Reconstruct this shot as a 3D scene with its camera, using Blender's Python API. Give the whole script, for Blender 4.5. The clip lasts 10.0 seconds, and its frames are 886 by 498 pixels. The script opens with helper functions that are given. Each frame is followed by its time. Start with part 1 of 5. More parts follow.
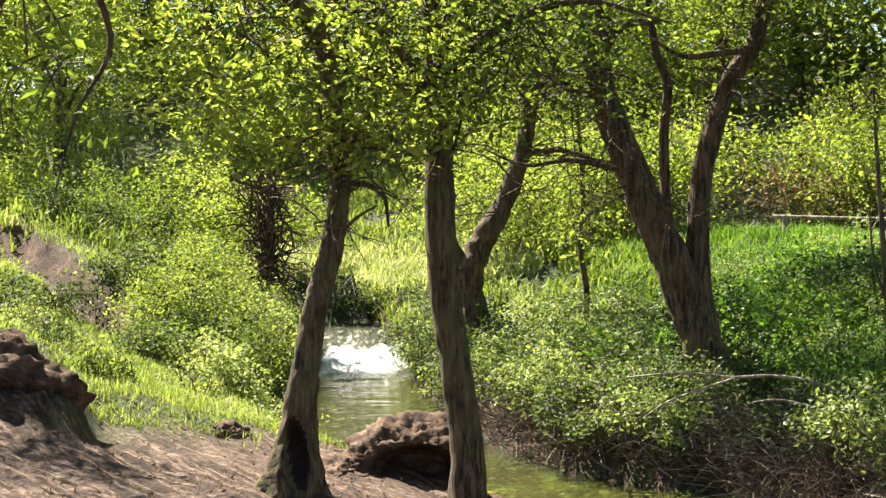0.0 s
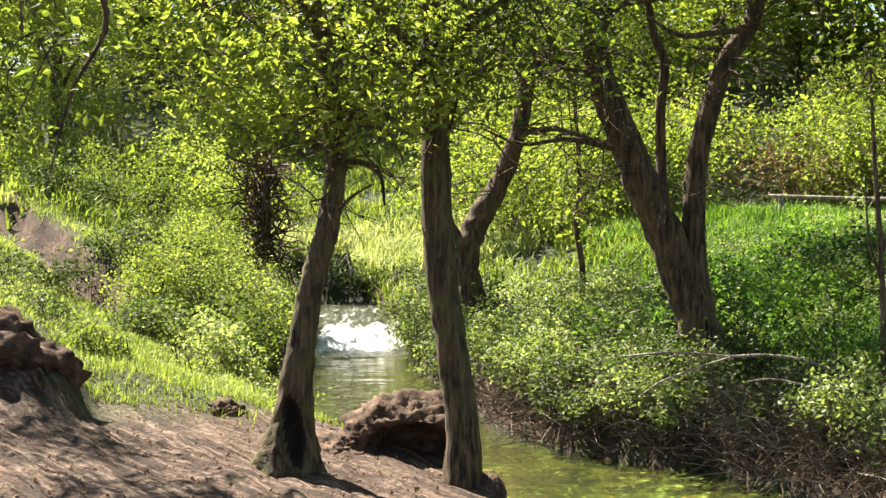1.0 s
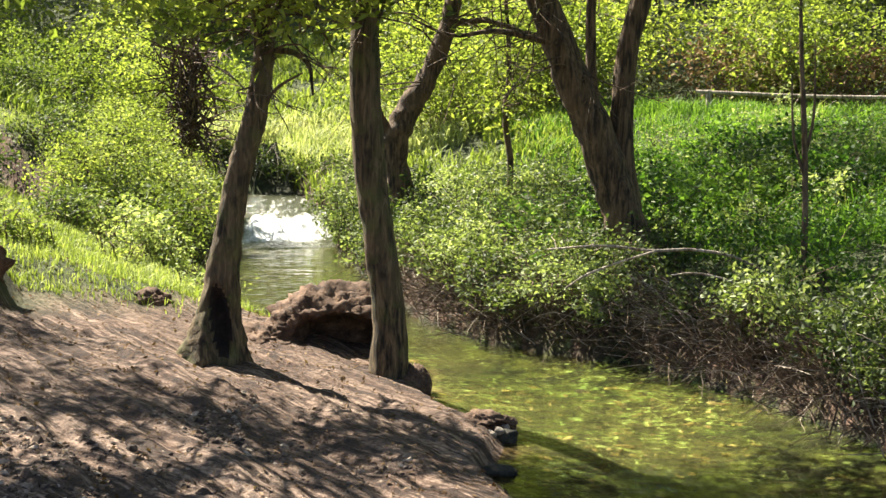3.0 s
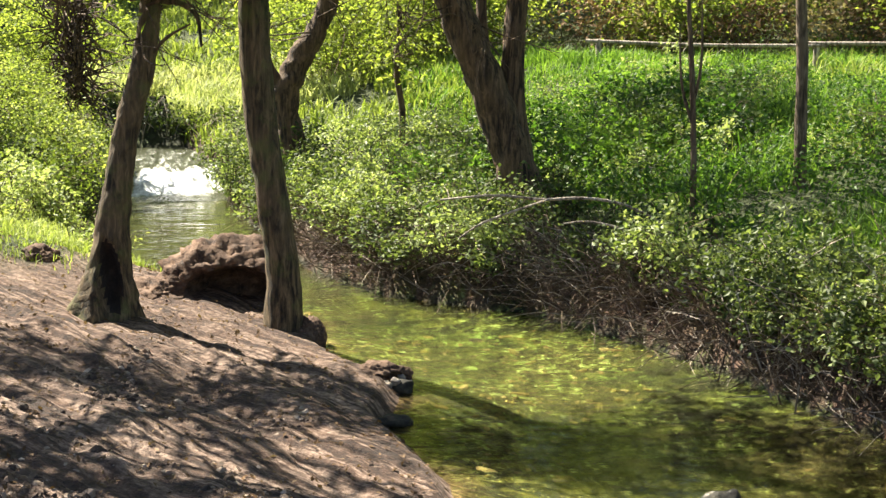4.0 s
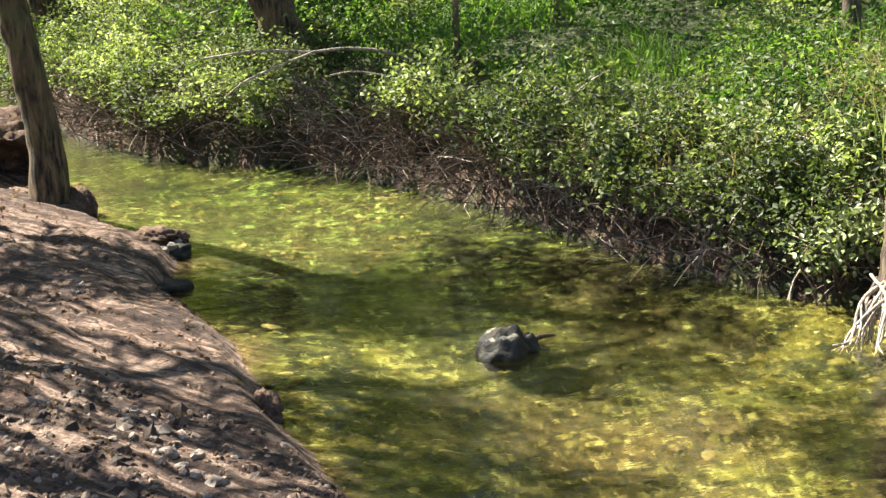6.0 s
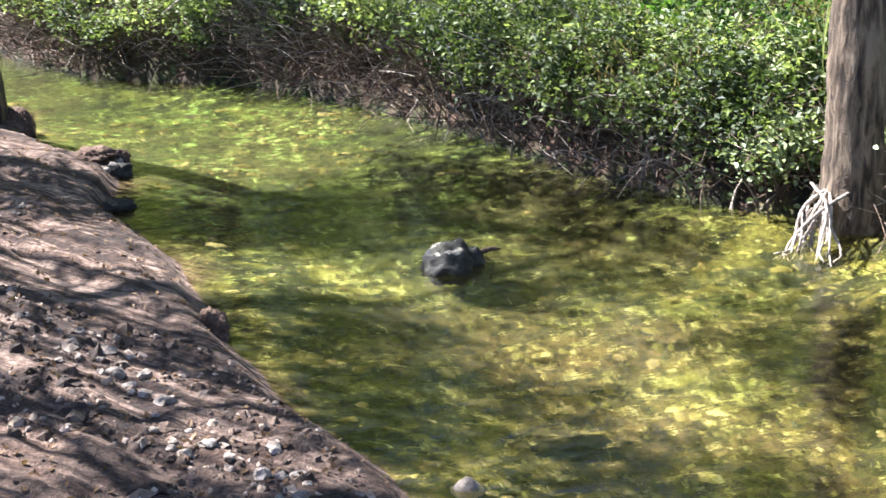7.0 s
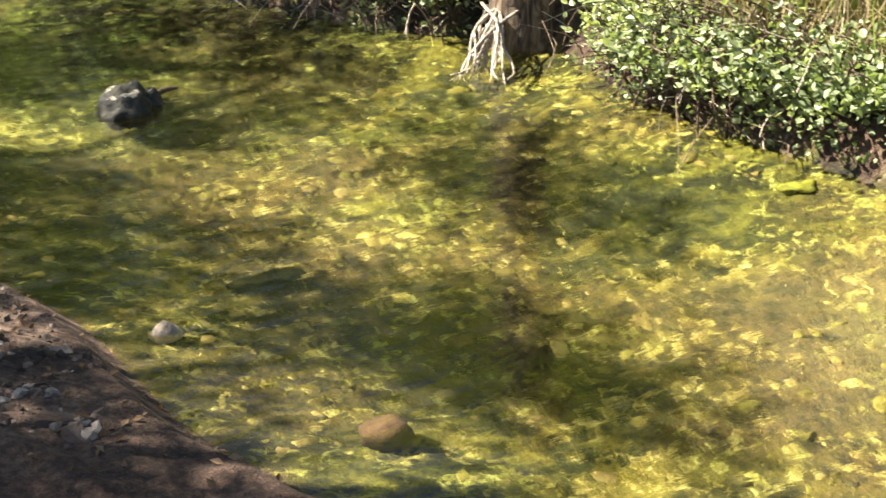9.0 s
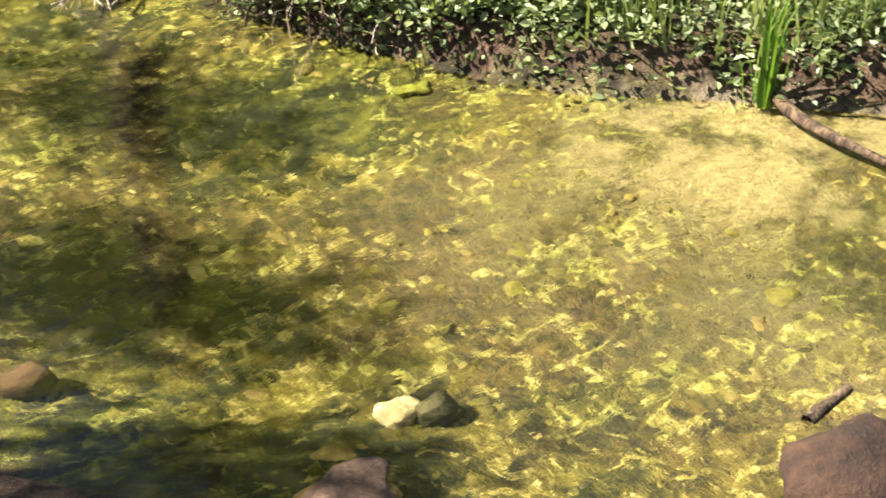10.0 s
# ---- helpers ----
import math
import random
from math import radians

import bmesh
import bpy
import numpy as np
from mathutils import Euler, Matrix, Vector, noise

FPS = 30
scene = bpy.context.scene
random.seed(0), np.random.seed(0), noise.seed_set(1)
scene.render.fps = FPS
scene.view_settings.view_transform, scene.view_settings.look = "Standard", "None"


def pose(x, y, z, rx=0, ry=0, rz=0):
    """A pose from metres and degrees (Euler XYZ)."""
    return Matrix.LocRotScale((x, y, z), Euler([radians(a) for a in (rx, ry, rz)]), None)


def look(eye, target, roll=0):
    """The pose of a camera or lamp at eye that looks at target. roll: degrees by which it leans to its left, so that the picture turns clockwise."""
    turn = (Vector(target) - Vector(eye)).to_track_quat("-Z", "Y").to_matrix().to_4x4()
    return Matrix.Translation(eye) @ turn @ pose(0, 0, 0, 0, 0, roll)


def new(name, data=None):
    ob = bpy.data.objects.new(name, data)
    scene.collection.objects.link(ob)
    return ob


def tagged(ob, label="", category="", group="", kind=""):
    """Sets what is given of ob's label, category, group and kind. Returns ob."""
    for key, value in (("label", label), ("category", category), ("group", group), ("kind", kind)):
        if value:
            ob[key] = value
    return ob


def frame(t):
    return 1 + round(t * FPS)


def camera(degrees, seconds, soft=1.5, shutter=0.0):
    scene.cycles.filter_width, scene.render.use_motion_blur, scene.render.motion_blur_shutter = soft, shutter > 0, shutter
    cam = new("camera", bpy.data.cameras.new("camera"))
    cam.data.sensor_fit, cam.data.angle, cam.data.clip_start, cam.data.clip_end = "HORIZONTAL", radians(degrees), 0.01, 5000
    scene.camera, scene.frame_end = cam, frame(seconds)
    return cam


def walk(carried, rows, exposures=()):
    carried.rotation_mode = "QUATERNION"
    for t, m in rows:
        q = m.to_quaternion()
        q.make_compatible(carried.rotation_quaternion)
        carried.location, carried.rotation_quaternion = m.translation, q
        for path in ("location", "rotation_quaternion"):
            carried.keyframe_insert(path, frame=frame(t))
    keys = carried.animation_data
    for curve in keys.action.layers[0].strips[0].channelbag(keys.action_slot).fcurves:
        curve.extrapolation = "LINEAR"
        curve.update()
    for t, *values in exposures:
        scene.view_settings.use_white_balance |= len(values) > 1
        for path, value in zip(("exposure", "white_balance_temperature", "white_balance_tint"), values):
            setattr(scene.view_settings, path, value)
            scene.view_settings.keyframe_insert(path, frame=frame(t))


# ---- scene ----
cam = camera(33.84, 10.0, soft=1.4, shutter=0.15)
EYE = (0.0, 0.0, 2.4)
PATH = [(t, pose(*EYE, 90, 0, -yaw) @ pose(0, 0, 0, pitch, 0, 0) @ pose(0, 0, 0, 0, 0, roll)) for t, yaw, pitch, roll in (
    (0.0, 0.00, -2.00, 0.00),
    (0.5, 0.07, -2.30, 0.02),
    (1.0, 0.16, -2.84, 0.17),
    (1.5, 0.23, -3.63, 0.51),
    (2.0, 0.40, -4.78, 0.82),
    (2.2, 0.75, -5.46, 0.93),
    (3.3, 4.44, -7.51, 1.07),
    (3.5, 5.51, -7.88, 1.05),
    (4.0, 7.31, -8.92, 0.86),
    (4.5, 9.88, -9.69, 0.39),
    (5.0, 13.85, -11.28, -0.26),
    (5.5, 15.67, -13.71, -0.59),
    (5.7, 15.96, -14.31, -1.11),
    (6.8, 17.22, -16.93, -1.91),
    (7.0, 18.50, -18.16, -1.76),
    (7.5, 23.46, -19.72, -0.70),
    (8.0, 27.30, -22.00, -0.61),
    (8.5, 28.63, -23.67, -1.10),
    (9.0, 31.50, -25.06, -1.43),
    (9.2, 34.73, -25.82, -1.49),
    (9.5, 39.89, -26.94, -1.20),
    (10.0, 47.57, -28.56, -0.48),
)]
# the camera's own white balance drifts cooler for a moment
walk(cam, PATH, ((0.0, 2.17, 6500, 10), (3.3, 2.2, 6500, 10), (5.0, 2.34, 6500, 10), (5.7, 2.34, 6500, 10), (6.8, 2.56, 5450, 17), (7.15, 2.56, 5450, 17), (7.5, 2.46, 6400, 10.5), (8.0, 2.42, 6500, 10), (9.0, 2.32, 6500, 10), (10.0, 2.0, 6500, 10)))

# ---------------- light ----------------
SUN_AZ, SUN_EL = radians(-42), radians(50)      # azimuth from +y towards +x
world = bpy.data.worlds.new("world")
scene.world = world
world.use_nodes = True
wn = world.node_tree.nodes
sky = wn.new("ShaderNodeTexSky")
sky.sky_type, sky.sun_disc = "NISHITA", False
sky.sun_elevation, sky.sun_rotation = SUN_EL, SUN_AZ
wn["Background"].inputs["Strength"].default_value = 0.042
world.node_tree.links.new(sky.outputs[0], wn["Background"].inputs[0])
sun_data = bpy.data.lights.new("sun", "SUN")
sun_data.energy, sun_data.angle, sun_data.color = 5.0, radians(0.53), (1.0, 0.93, 0.78)
sun = new("sun", sun_data)
SUN_DIR = Vector((math.sin(SUN_AZ) * math.cos(SUN_EL), math.cos(SUN_AZ) * math.cos(SUN_EL), math.sin(SUN_EL)))
sun.matrix_world = look(SUN_DIR * 60, (0, 0, 0))


# ---------------- materials ----------------
class Nodes:
    """Short hand for building a node tree."""

    def __init__(self, name):
        self.mat = bpy.data.materials.new(name)
        self.mat.use_nodes = True
        self.t = self.mat.node_tree
        self.t.nodes.clear()
        self.out = self.t.nodes.new("ShaderNodeOutputMaterial")

    def add(self, kind, links=None, **props):
        n = self.t.nodes.new("ShaderNode" + kind)
        for k, v in props.items():
            if k in n.inputs:
                n.inputs[k].default_value = v
        for k, v in (links or {}).items():
            self.t.links.new(v, n.inputs[k])
        return n

    def coord(self, scale=(1, 1, 1), turn=0.0):
        tc = self.t.nodes.new("ShaderNodeTexCoord")
        m = self.t.nodes.new("ShaderNodeMapping")
        m.inputs["Scale"].default_value = scale
        if turn:
            first = self.t.nodes.new("ShaderNodeMapping")
            first.inputs["Rotation"].default_value = (0, 0, turn)
            self.t.links.new(tc.outputs["Object"], first.inputs["Vector"])
            self.t.links.new(first.outputs["Vector"], m.inputs["Vector"])
            return m.outputs["Vector"]
        self.t.links.new(tc.outputs["Object"], m.inputs["Vector"])
        return m.outputs["Vector"]

    def noise(self, scale, detail=4, rough=0.6, vec=None, distortion=0.0):
        n = self.t.nodes.new("ShaderNodeTexNoise")
        n.inputs["Scale"].default_value = scale
        n.inputs["Detail"].default_value = detail
        n.inputs["Roughness"].default_value = rough
        n.inputs["Distortion"].default_value = distortion
        self.t.links.new(vec if vec is not None else self.coord(), n.inputs["Vector"])
        return n.outputs["Fac"]

    def ramp(self, fac, *stops):
        r = self.t.nodes.new("ShaderNodeValToRGB")
        e = r.color_ramp.elements
        while len(e) < len(stops):
            e.new(0.5)
        for el, (p, c) in zip(e, stops):
            el.position = p
            el.color = (*c, 1) if len(c) == 3 else c
        self.t.links.new(fac, r.inputs[0])
        return r.outputs[0]

    def mix(self, fac, a, b, blend="MIX"):
        m = self.t.nodes.new("ShaderNodeMix")
        m.data_type, m.blend_type = "RGBA", blend
        for sock, v in ((m.inputs[0], fac), (m.inputs[6], a), (m.inputs[7], b)):
            if isinstance(v, (int, float)):
                sock.default_value = v
            elif isinstance(v, tuple):
                sock.default_value = (*v, 1)
            else:
                self.t.links.new(v, sock)
        return m.outputs[2]

    def math(self, op, a, b=0.0, clamp=False):
        m = self.t.nodes.new("ShaderNodeMath")
        m.operation, m.use_clamp = op, clamp
        for i, v in enumerate((a, b)):
            if isinstance(v, (int, float)):
                m.inputs[i].default_value = v
            else:
                self.t.links.new(v, m.inputs[i])
        return m.outputs[0]

    def attr(self, name):
        a = self.t.nodes.new("ShaderNodeAttribute")
        a.attribute_name = name
        return a.outputs["Fac"]

    def bump(self, height, strength=0.5, dist=0.02):
        b = self.t.nodes.new("ShaderNodeBump")
        b.inputs["Strength"].default_value, b.inputs["Distance"].default_value = strength, dist
        self.t.links.new(height, b.inputs["Height"])
        return b.outputs["Normal"]

    def surface(self, colour, rough=0.8, normal=None, **props):
        p = self.add("BsdfPrincipled", **props)
        for key, v in (("Base Color", colour), ("Roughness", rough), ("Normal", normal)):
            if v is None:
                continue
            if isinstance(v, (int, float)):
                p.inputs[key].default_value = v
            elif isinstance(v, tuple):
                p.inputs[key].default_value = (*v, 1)
            else:
                self.t.links.new(v, p.inputs[key])
        self.t.links.new(p.outputs[0], self.out.inputs["Surface"])
        return self.mat


def bark(name, dark, mid, light, moss=0.0):
    n = Nodes(name)
    v = n.coord((1, 1, 0.16))
    furrow = n.noise(26, 5, 0.65, v, 0.6)
    patch = n.noise(3.2, 4, 0.6)
    grain = n.noise(120, 3, 0.6)
    c = n.ramp(furrow, (0.38, dark), (0.49, mid), (0.64, light))
    c = n.mix(n.math("MULTIPLY", n.ramp(patch, (0.45, (0, 0, 0)), (0.7, (1, 1, 1))), 0.5), c, light)
    if moss:
        m = n.ramp(n.noise(5, 5, 0.7), (0.5, (0, 0, 0)), (0.66, (1, 1, 1)))
        c = n.mix(n.math("MULTIPLY", m, moss), c, (0.10, 0.12, 0.025))
    h = n.math("ADD", furrow, n.math("MULTIPLY", grain, 0.25))
    return n.surface(c, 0.9, n.bump(h, 0.8, 0.03))


def foliage(name, dark, mid, light, translucent=0.55, gloss=0.06):
    """Thin leaves: every leaf has its own shade, and whole sprays differ a little."""
    n = Nodes(name)
    geo = n.t.nodes.new("ShaderNodeNewGeometry")
    spray = n.math("ADD", n.math("MULTIPLY", n.noise(0.9, 4, 0.6), 1.7), -0.35)
    fac = n.math("ADD", n.math("MULTIPLY", geo.outputs["Random Per Island"], 0.46), n.math("MULTIPLY", spray, 0.58))
    info = n.t.nodes.new("ShaderNodeObjectInfo")
    fac = n.math("ADD", fac, n.math("MULTIPLY", n.math("SUBTRACT", info.outputs["Random"], 0.5), 0.42))
    stops = [(0.08, dark), (0.5, mid), (0.9, light)]
    c = n.ramp(fac, *stops)
    d = n.add("BsdfDiffuse", {"Color": c})
    tint = n.mix(1.0, c, (1.22, 1.27, 0.68), "MULTIPLY")
    tr = n.add("BsdfTranslucent", {"Color": tint})
    a = n.t.nodes.new("ShaderNodeMixShader")
    a.inputs[0].default_value = translucent
    n.t.links.new(d.outputs[0], a.inputs[1])
    n.t.links.new(tr.outputs[0], a.inputs[2])
    g = n.add("BsdfGlossy", Roughness=0.55)
    b = n.t.nodes.new("ShaderNodeMixShader")
    b.inputs[0].default_value = gloss * 0.5
    n.t.links.new(a.outputs[0], b.inputs[1])
    n.t.links.new(g.outputs[0], b.inputs[2])
    n.t.links.new(b.outputs[0], n.out.inputs["Surface"])
    return n.mat


def make_ground():
    n = Nodes("earth_and_stream_bed")
    big, med = n.noise(0.55, 4, 0.6), n.noise(3.5, 6, 0.65)
    fine, grit = n.noise(22, 5, 0.7), n.noise(95, 3, 0.7)
    # trodden red-brown earth with pale dust and dark litter
    mud = n.ramp(n.math("ADD", n.math("MULTIPLY", med, 0.5), n.math("MULTIPLY", fine, 0.5)),
                 (0.36, (0.014, 0.006, 0.003)), (0.47, (0.062, 0.029, 0.016)), (0.56, (0.155, 0.086, 0.053)), (0.68, (0.31, 0.21, 0.15)))
    # pale streaks down the slope, painted as sun between branch shadows
    dapple = n.noise(1.0, 5, 0.62, n.coord((8.0, 0.8, 1), radians(-38.5)), 0.5)
    sun_streaked = n.attr("sun_streaked")
    mud = n.mix(n.math("MULTIPLY", sun_streaked, n.ramp(dapple, (0.50, (0, 0, 0)), (0.58, (0.8, 0.8, 0.8)))), mud, n.ramp(fine, (0.38, (0.15, 0.086, 0.054)), (0.58, (0.46, 0.325, 0.24))))
    # finer rills, their sunlit crests and shaded furrows put into the colour
    lit_rill = n.noise(1.0, 9, 0.74, n.coord((12.0, 1.1, 1), radians(-44)), 0.4)
    mud = n.mix(n.math("MULTIPLY", sun_streaked, n.ramp(lit_rill, (0.52, (0, 0, 0)), (0.58, (0.8, 0.8, 0.8)))), mud, n.ramp(fine, (0.38, (0.19, 0.112, 0.072)), (0.58, (0.54, 0.385, 0.29))))
    mud = n.mix(n.math("MULTIPLY", sun_streaked, n.ramp(lit_rill, (0.43, (0.9, 0.9, 0.9)), (0.50, (0, 0, 0)))), mud, n.ramp(fine, (0.4, (0.018, 0.008, 0.004)), (0.65, (0.075, 0.038, 0.022))))
    mud = n.mix(n.ramp(grit, (0.58, (0, 0, 0)), (0.70, (0.7, 0.7, 0.7))), mud, (0.20, 0.145, 0.11))
    # turf soil under grass
    turf = n.ramp(fine, (0.3, (0.022, 0.034, 0.008)), (0.7, (0.10, 0.12, 0.032)))
    land = n.mix(n.attr("turf"), mud, turf)
    # algae mats, gravel and silt on the stream bed
    weed = n.noise(4.2, 5, 0.62, n.coord((1, 1.2, 1)), 0.9)
    cobble = n.noise(17, 4, 0.6, None, 0.4)
    drift = n.noise(1.25, 4, 0.6, n.coord((1.0, 1.2, 1)), 0.6)
    mixed = n.math("ADD", n.math("MULTIPLY", weed, 0.55), n.math("ADD", n.math("MULTIPLY", cobble, 0.2), n.math("MULTIPLY", drift, 0.25)))
    bed = n.ramp(mixed, (0.40, (0.006, 0.008, 0.002)), (0.47, (0.026, 0.028, 0.006)), (0.52, (0.095, 0.080, 0.014)), (0.60, (0.23, 0.185, 0.04)))
    flake = n.noise(8.5, 5, 0.6, n.coord((1, 1.25, 1)), 1.3)
    flake = n.math("ADD", n.math("MULTIPLY", flake, 0.7), n.math("MULTIPLY", drift, 0.3))
    bed = n.mix(n.ramp(big, (0.45, (0, 0, 0)), (0.57, (0.8, 0.8, 0.8))), bed, n.ramp(cobble, (0.35, (0.016, 0.009, 0.004)), (0.65, (0.15, 0.094, 0.036))))
    bed = n.mix(n.ramp(flake, (0.53, (0, 0, 0)), (0.60, (0.8, 0.8, 0.8))), bed, n.ramp(cobble, (0.32, (0.15, 0.12, 0.028)), (0.52, (0.47, 0.39, 0.14)), (0.66, (0.78, 0.69, 0.40))))
    bed = n.mix(n.ramp(n.noise(0.8, 4, 0.6, n.coord((1.0, 1.3, 1.7))), (0.46, (0, 0, 0)), (0.60, (0.9, 0.9, 0.9))), bed, n.mix(1.0, bed, (0.70, 0.86, 0.6), "MULTIPLY"))
    bed = n.mix(n.attr("green"), bed, n.mix(1.0, bed, (0.62, 0.92, 0.75), "MULTIPLY"))
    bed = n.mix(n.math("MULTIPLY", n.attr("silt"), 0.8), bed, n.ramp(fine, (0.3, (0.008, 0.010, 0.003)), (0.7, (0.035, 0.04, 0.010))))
    shore = n.math("MULTIPLY", n.attr("sand"), n.ramp(n.noise(2.6, 5, 0.65), (0.40, (0.15, 0.15, 0.15)), (0.52, (1, 1, 1))))
    bed = n.mix(shore, bed, n.ramp(fine, (0.3, (0.22, 0.17, 0.105)), (0.7, (0.46, 0.38, 0.265))))
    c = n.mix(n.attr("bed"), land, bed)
    h = n.math("ADD", n.math("MULTIPLY", med, 1.2), n.math("ADD", n.math("ADD", fine, n.math("MULTIPLY", lit_rill, 1.2)), n.math("MULTIPLY", grit, 0.6)))
    return n.surface(c, 0.92, n.bump(h, 1.0, 0.06))


def make_water(name, tint, ripple=0.018, scale=5.0):
    n = Nodes(name)
    v = n.coord((0.9, 2.4, 1))
    w = n.math("ADD", n.noise(scale, 3, 0.55, v, 0.5), n.math("MULTIPLY", n.noise(scale * 0.3, 2, 0.5, v, 0.6), 2.6))
    nor = n.bump(w, 0.55, ripple)
    return n.surface((*tint,), 0.02, nor, **{"IOR": 1.33, "Transmission Weight": 1.0})


def stone(name, dark, mid, light, rough=0.85):
    n = Nodes(name)
    c = n.ramp(n.noise(9, 6, 0.7), (0.32, dark), (0.52, mid), (0.72, light))
    c = n.mix(n.ramp(n.noise(60, 3, 0.7), (0.55, (0, 0, 0)), (0.72, (0.6, 0.6, 0.6))), c, light)
    return n.surface(c, rough, n.bump(n.noise(30, 5, 0.7), 0.7, 0.02))


def lichen_stone():
    n = Nodes("lichen_topped_stone")
    geo = n.t.nodes.new("ShaderNodeNewGeometry")
    sep = n.add("SeparateXYZ", {"Vector": geo.outputs["Normal"]})
    c = n.ramp(n.noise(11, 6, 0.7), (0.32, (0.006, 0.005, 0.003)), (0.52, (0.020, 0.017, 0.009)), (0.72, (0.08, 0.068, 0.04)))
    top = n.math("ADD", n.math("MULTIPLY", sep.outputs["Z"], 0.55), n.noise(9, 5, 0.7))
    c = n.mix(n.ramp(top, (0.98, (0, 0, 0)), (1.08, (0.9, 0.9, 0.9))), c, n.ramp(n.noise(50, 3, 0.7), (0.35, (0.10, 0.085, 0.05)), (0.65, (0.40, 0.36, 0.28))))
    return n.surface(c, 0.7, n.bump(n.noise(30, 5, 0.7), 0.7, 0.02))


M_GROUND = make_ground()
M_WATER = make_water("stream_water", (0.86, 0.835, 0.35), 0.0085, 6.0)
M_BARK = bark("dark_bark", (0.008, 0.005, 0.003), (0.060, 0.036, 0.019), (0.17, 0.11, 0.064))
M_BARK_MOSS = bark("mossy_bark", (0.008, 0.006, 0.003), (0.062, 0.042, 0.019), (0.18, 0.125, 0.066), 0.5)
M_BARK_PALE = bark("pale_bark", (0.025, 0.016, 0.010), (0.10, 0.068, 0.043), (0.24, 0.18, 0.125))
M_TWIG = bark("twig_bark", (0.026, 0.017, 0.010), (0.085, 0.054, 0.033), (0.20, 0.14, 0.09))
M_DEADWOOD = bark("dead_wood", (0.07, 0.050, 0.037), (0.25, 0.195, 0.148), (0.50, 0.43, 0.35))
M_ROOT = bark("bleached_root", (0.10, 0.075, 0.055), (0.29, 0.235, 0.185), (0.50, 0.44, 0.37))
M_LEAF = foliage("crown_leaf", (0.055, 0.080, 0.015), (0.16, 0.205, 0.036), (0.36, 0.39, 0.09), 0.68)
M_LEAF_YELLOW = foliage("yellow_green_leaf", (0.075, 0.105, 0.020), (0.21, 0.26, 0.050), (0.43, 0.47, 0.14), 0.66, 0.05)
# the bramble's lightest stop stands in for glints on the leaves
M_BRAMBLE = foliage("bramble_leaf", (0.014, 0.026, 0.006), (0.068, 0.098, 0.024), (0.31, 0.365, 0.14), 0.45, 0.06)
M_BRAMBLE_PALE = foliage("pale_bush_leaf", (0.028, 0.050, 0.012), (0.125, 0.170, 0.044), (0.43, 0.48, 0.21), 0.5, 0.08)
M_GRASS = foliage("bright_grass", (0.060, 0.095, 0.018), (0.20, 0.255, 0.048), (0.46, 0.50, 0.18), 0.45, 0.05)
M_TALL_GRASS = foliage("tall_green_grass", (0.022, 0.060, 0.008), (0.075, 0.155, 0.020), (0.22, 0.34, 0.055), 0.5, 0.05)
M_WEED = foliage("deep_green_weed", (0.012, 0.034, 0.006), (0.055, 0.12, 0.017), (0.21, 0.32, 0.06), 0.5, 0.05)
M_ALGAE = stone("yellow_algae", (0.04, 0.045, 0.006), (0.10, 0.105, 0.012), (0.18, 0.18, 0.025))
# pale leaf and reed tones, lightened further to look sunlit
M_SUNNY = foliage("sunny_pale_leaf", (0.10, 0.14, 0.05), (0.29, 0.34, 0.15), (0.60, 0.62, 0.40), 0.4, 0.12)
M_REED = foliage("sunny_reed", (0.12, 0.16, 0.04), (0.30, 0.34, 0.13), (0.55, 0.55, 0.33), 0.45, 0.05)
M_DRY = foliage("dry_grass", (0.14, 0.10, 0.05), (0.28, 0.22, 0.12), (0.45, 0.38, 0.24), 0.3, 0.03)
M_STONE_DARK = stone("dark_mossy_stone", (0.006, 0.005, 0.003), (0.018, 0.015, 0.009), (0.075, 0.064, 0.042))
M_STONE_MOSS = lichen_stone()
M_STONE_PALE = stone("pale_stone", (0.13, 0.10, 0.075), (0.29, 0.235, 0.18), (0.52, 0.45, 0.37))
M_STONE_RED = stone("red_brown_stone", (0.010, 0.004, 0.002), (0.034, 0.014, 0.007), (0.075, 0.036, 0.018))
M_CLAY = stone("eroded_clay", (0.018, 0.010, 0.006), (0.095, 0.054, 0.033), (0.23, 0.15, 0.10), 0.95)
M_ROT_SHADED = stone("shaded_rotten_wood", (0.006, 0.004, 0.003), (0.02, 0.013, 0.009), (0.05, 0.033, 0.022), 0.95)


def make_foam():
    """Clear shallow water over stones at the lip, white where it breaks."""
    n = Nodes("white_water")
    streak = n.noise(6, 5, 0.7, n.coord((1.6, 0.5, 1)), 0.6)
    f = n.math("ADD", n.math("MULTIPLY", n.attr("foam"), 0.75), n.math("MULTIPLY", n.math("SUBTRACT", streak, 0.5), 1.9))
    c = n.ramp(f, (0.15, (0.050, 0.052, 0.030)), (0.38, (0.16, 0.165, 0.13)), (0.58, (0.42, 0.43, 0.41)), (0.85, (0.80, 0.81, 0.82)))
    return n.surface(c, n.ramp(f, (0.2, (0.08, 0.08, 0.08)), (0.5, (0.7, 0.7, 0.7))), n.bump(n.noise(26, 4, 0.7), 0.7, 0.03))


M_FOAM = make_foam()

# ---------------- geometry helpers ----------------
rng = np.random.default_rng(7)


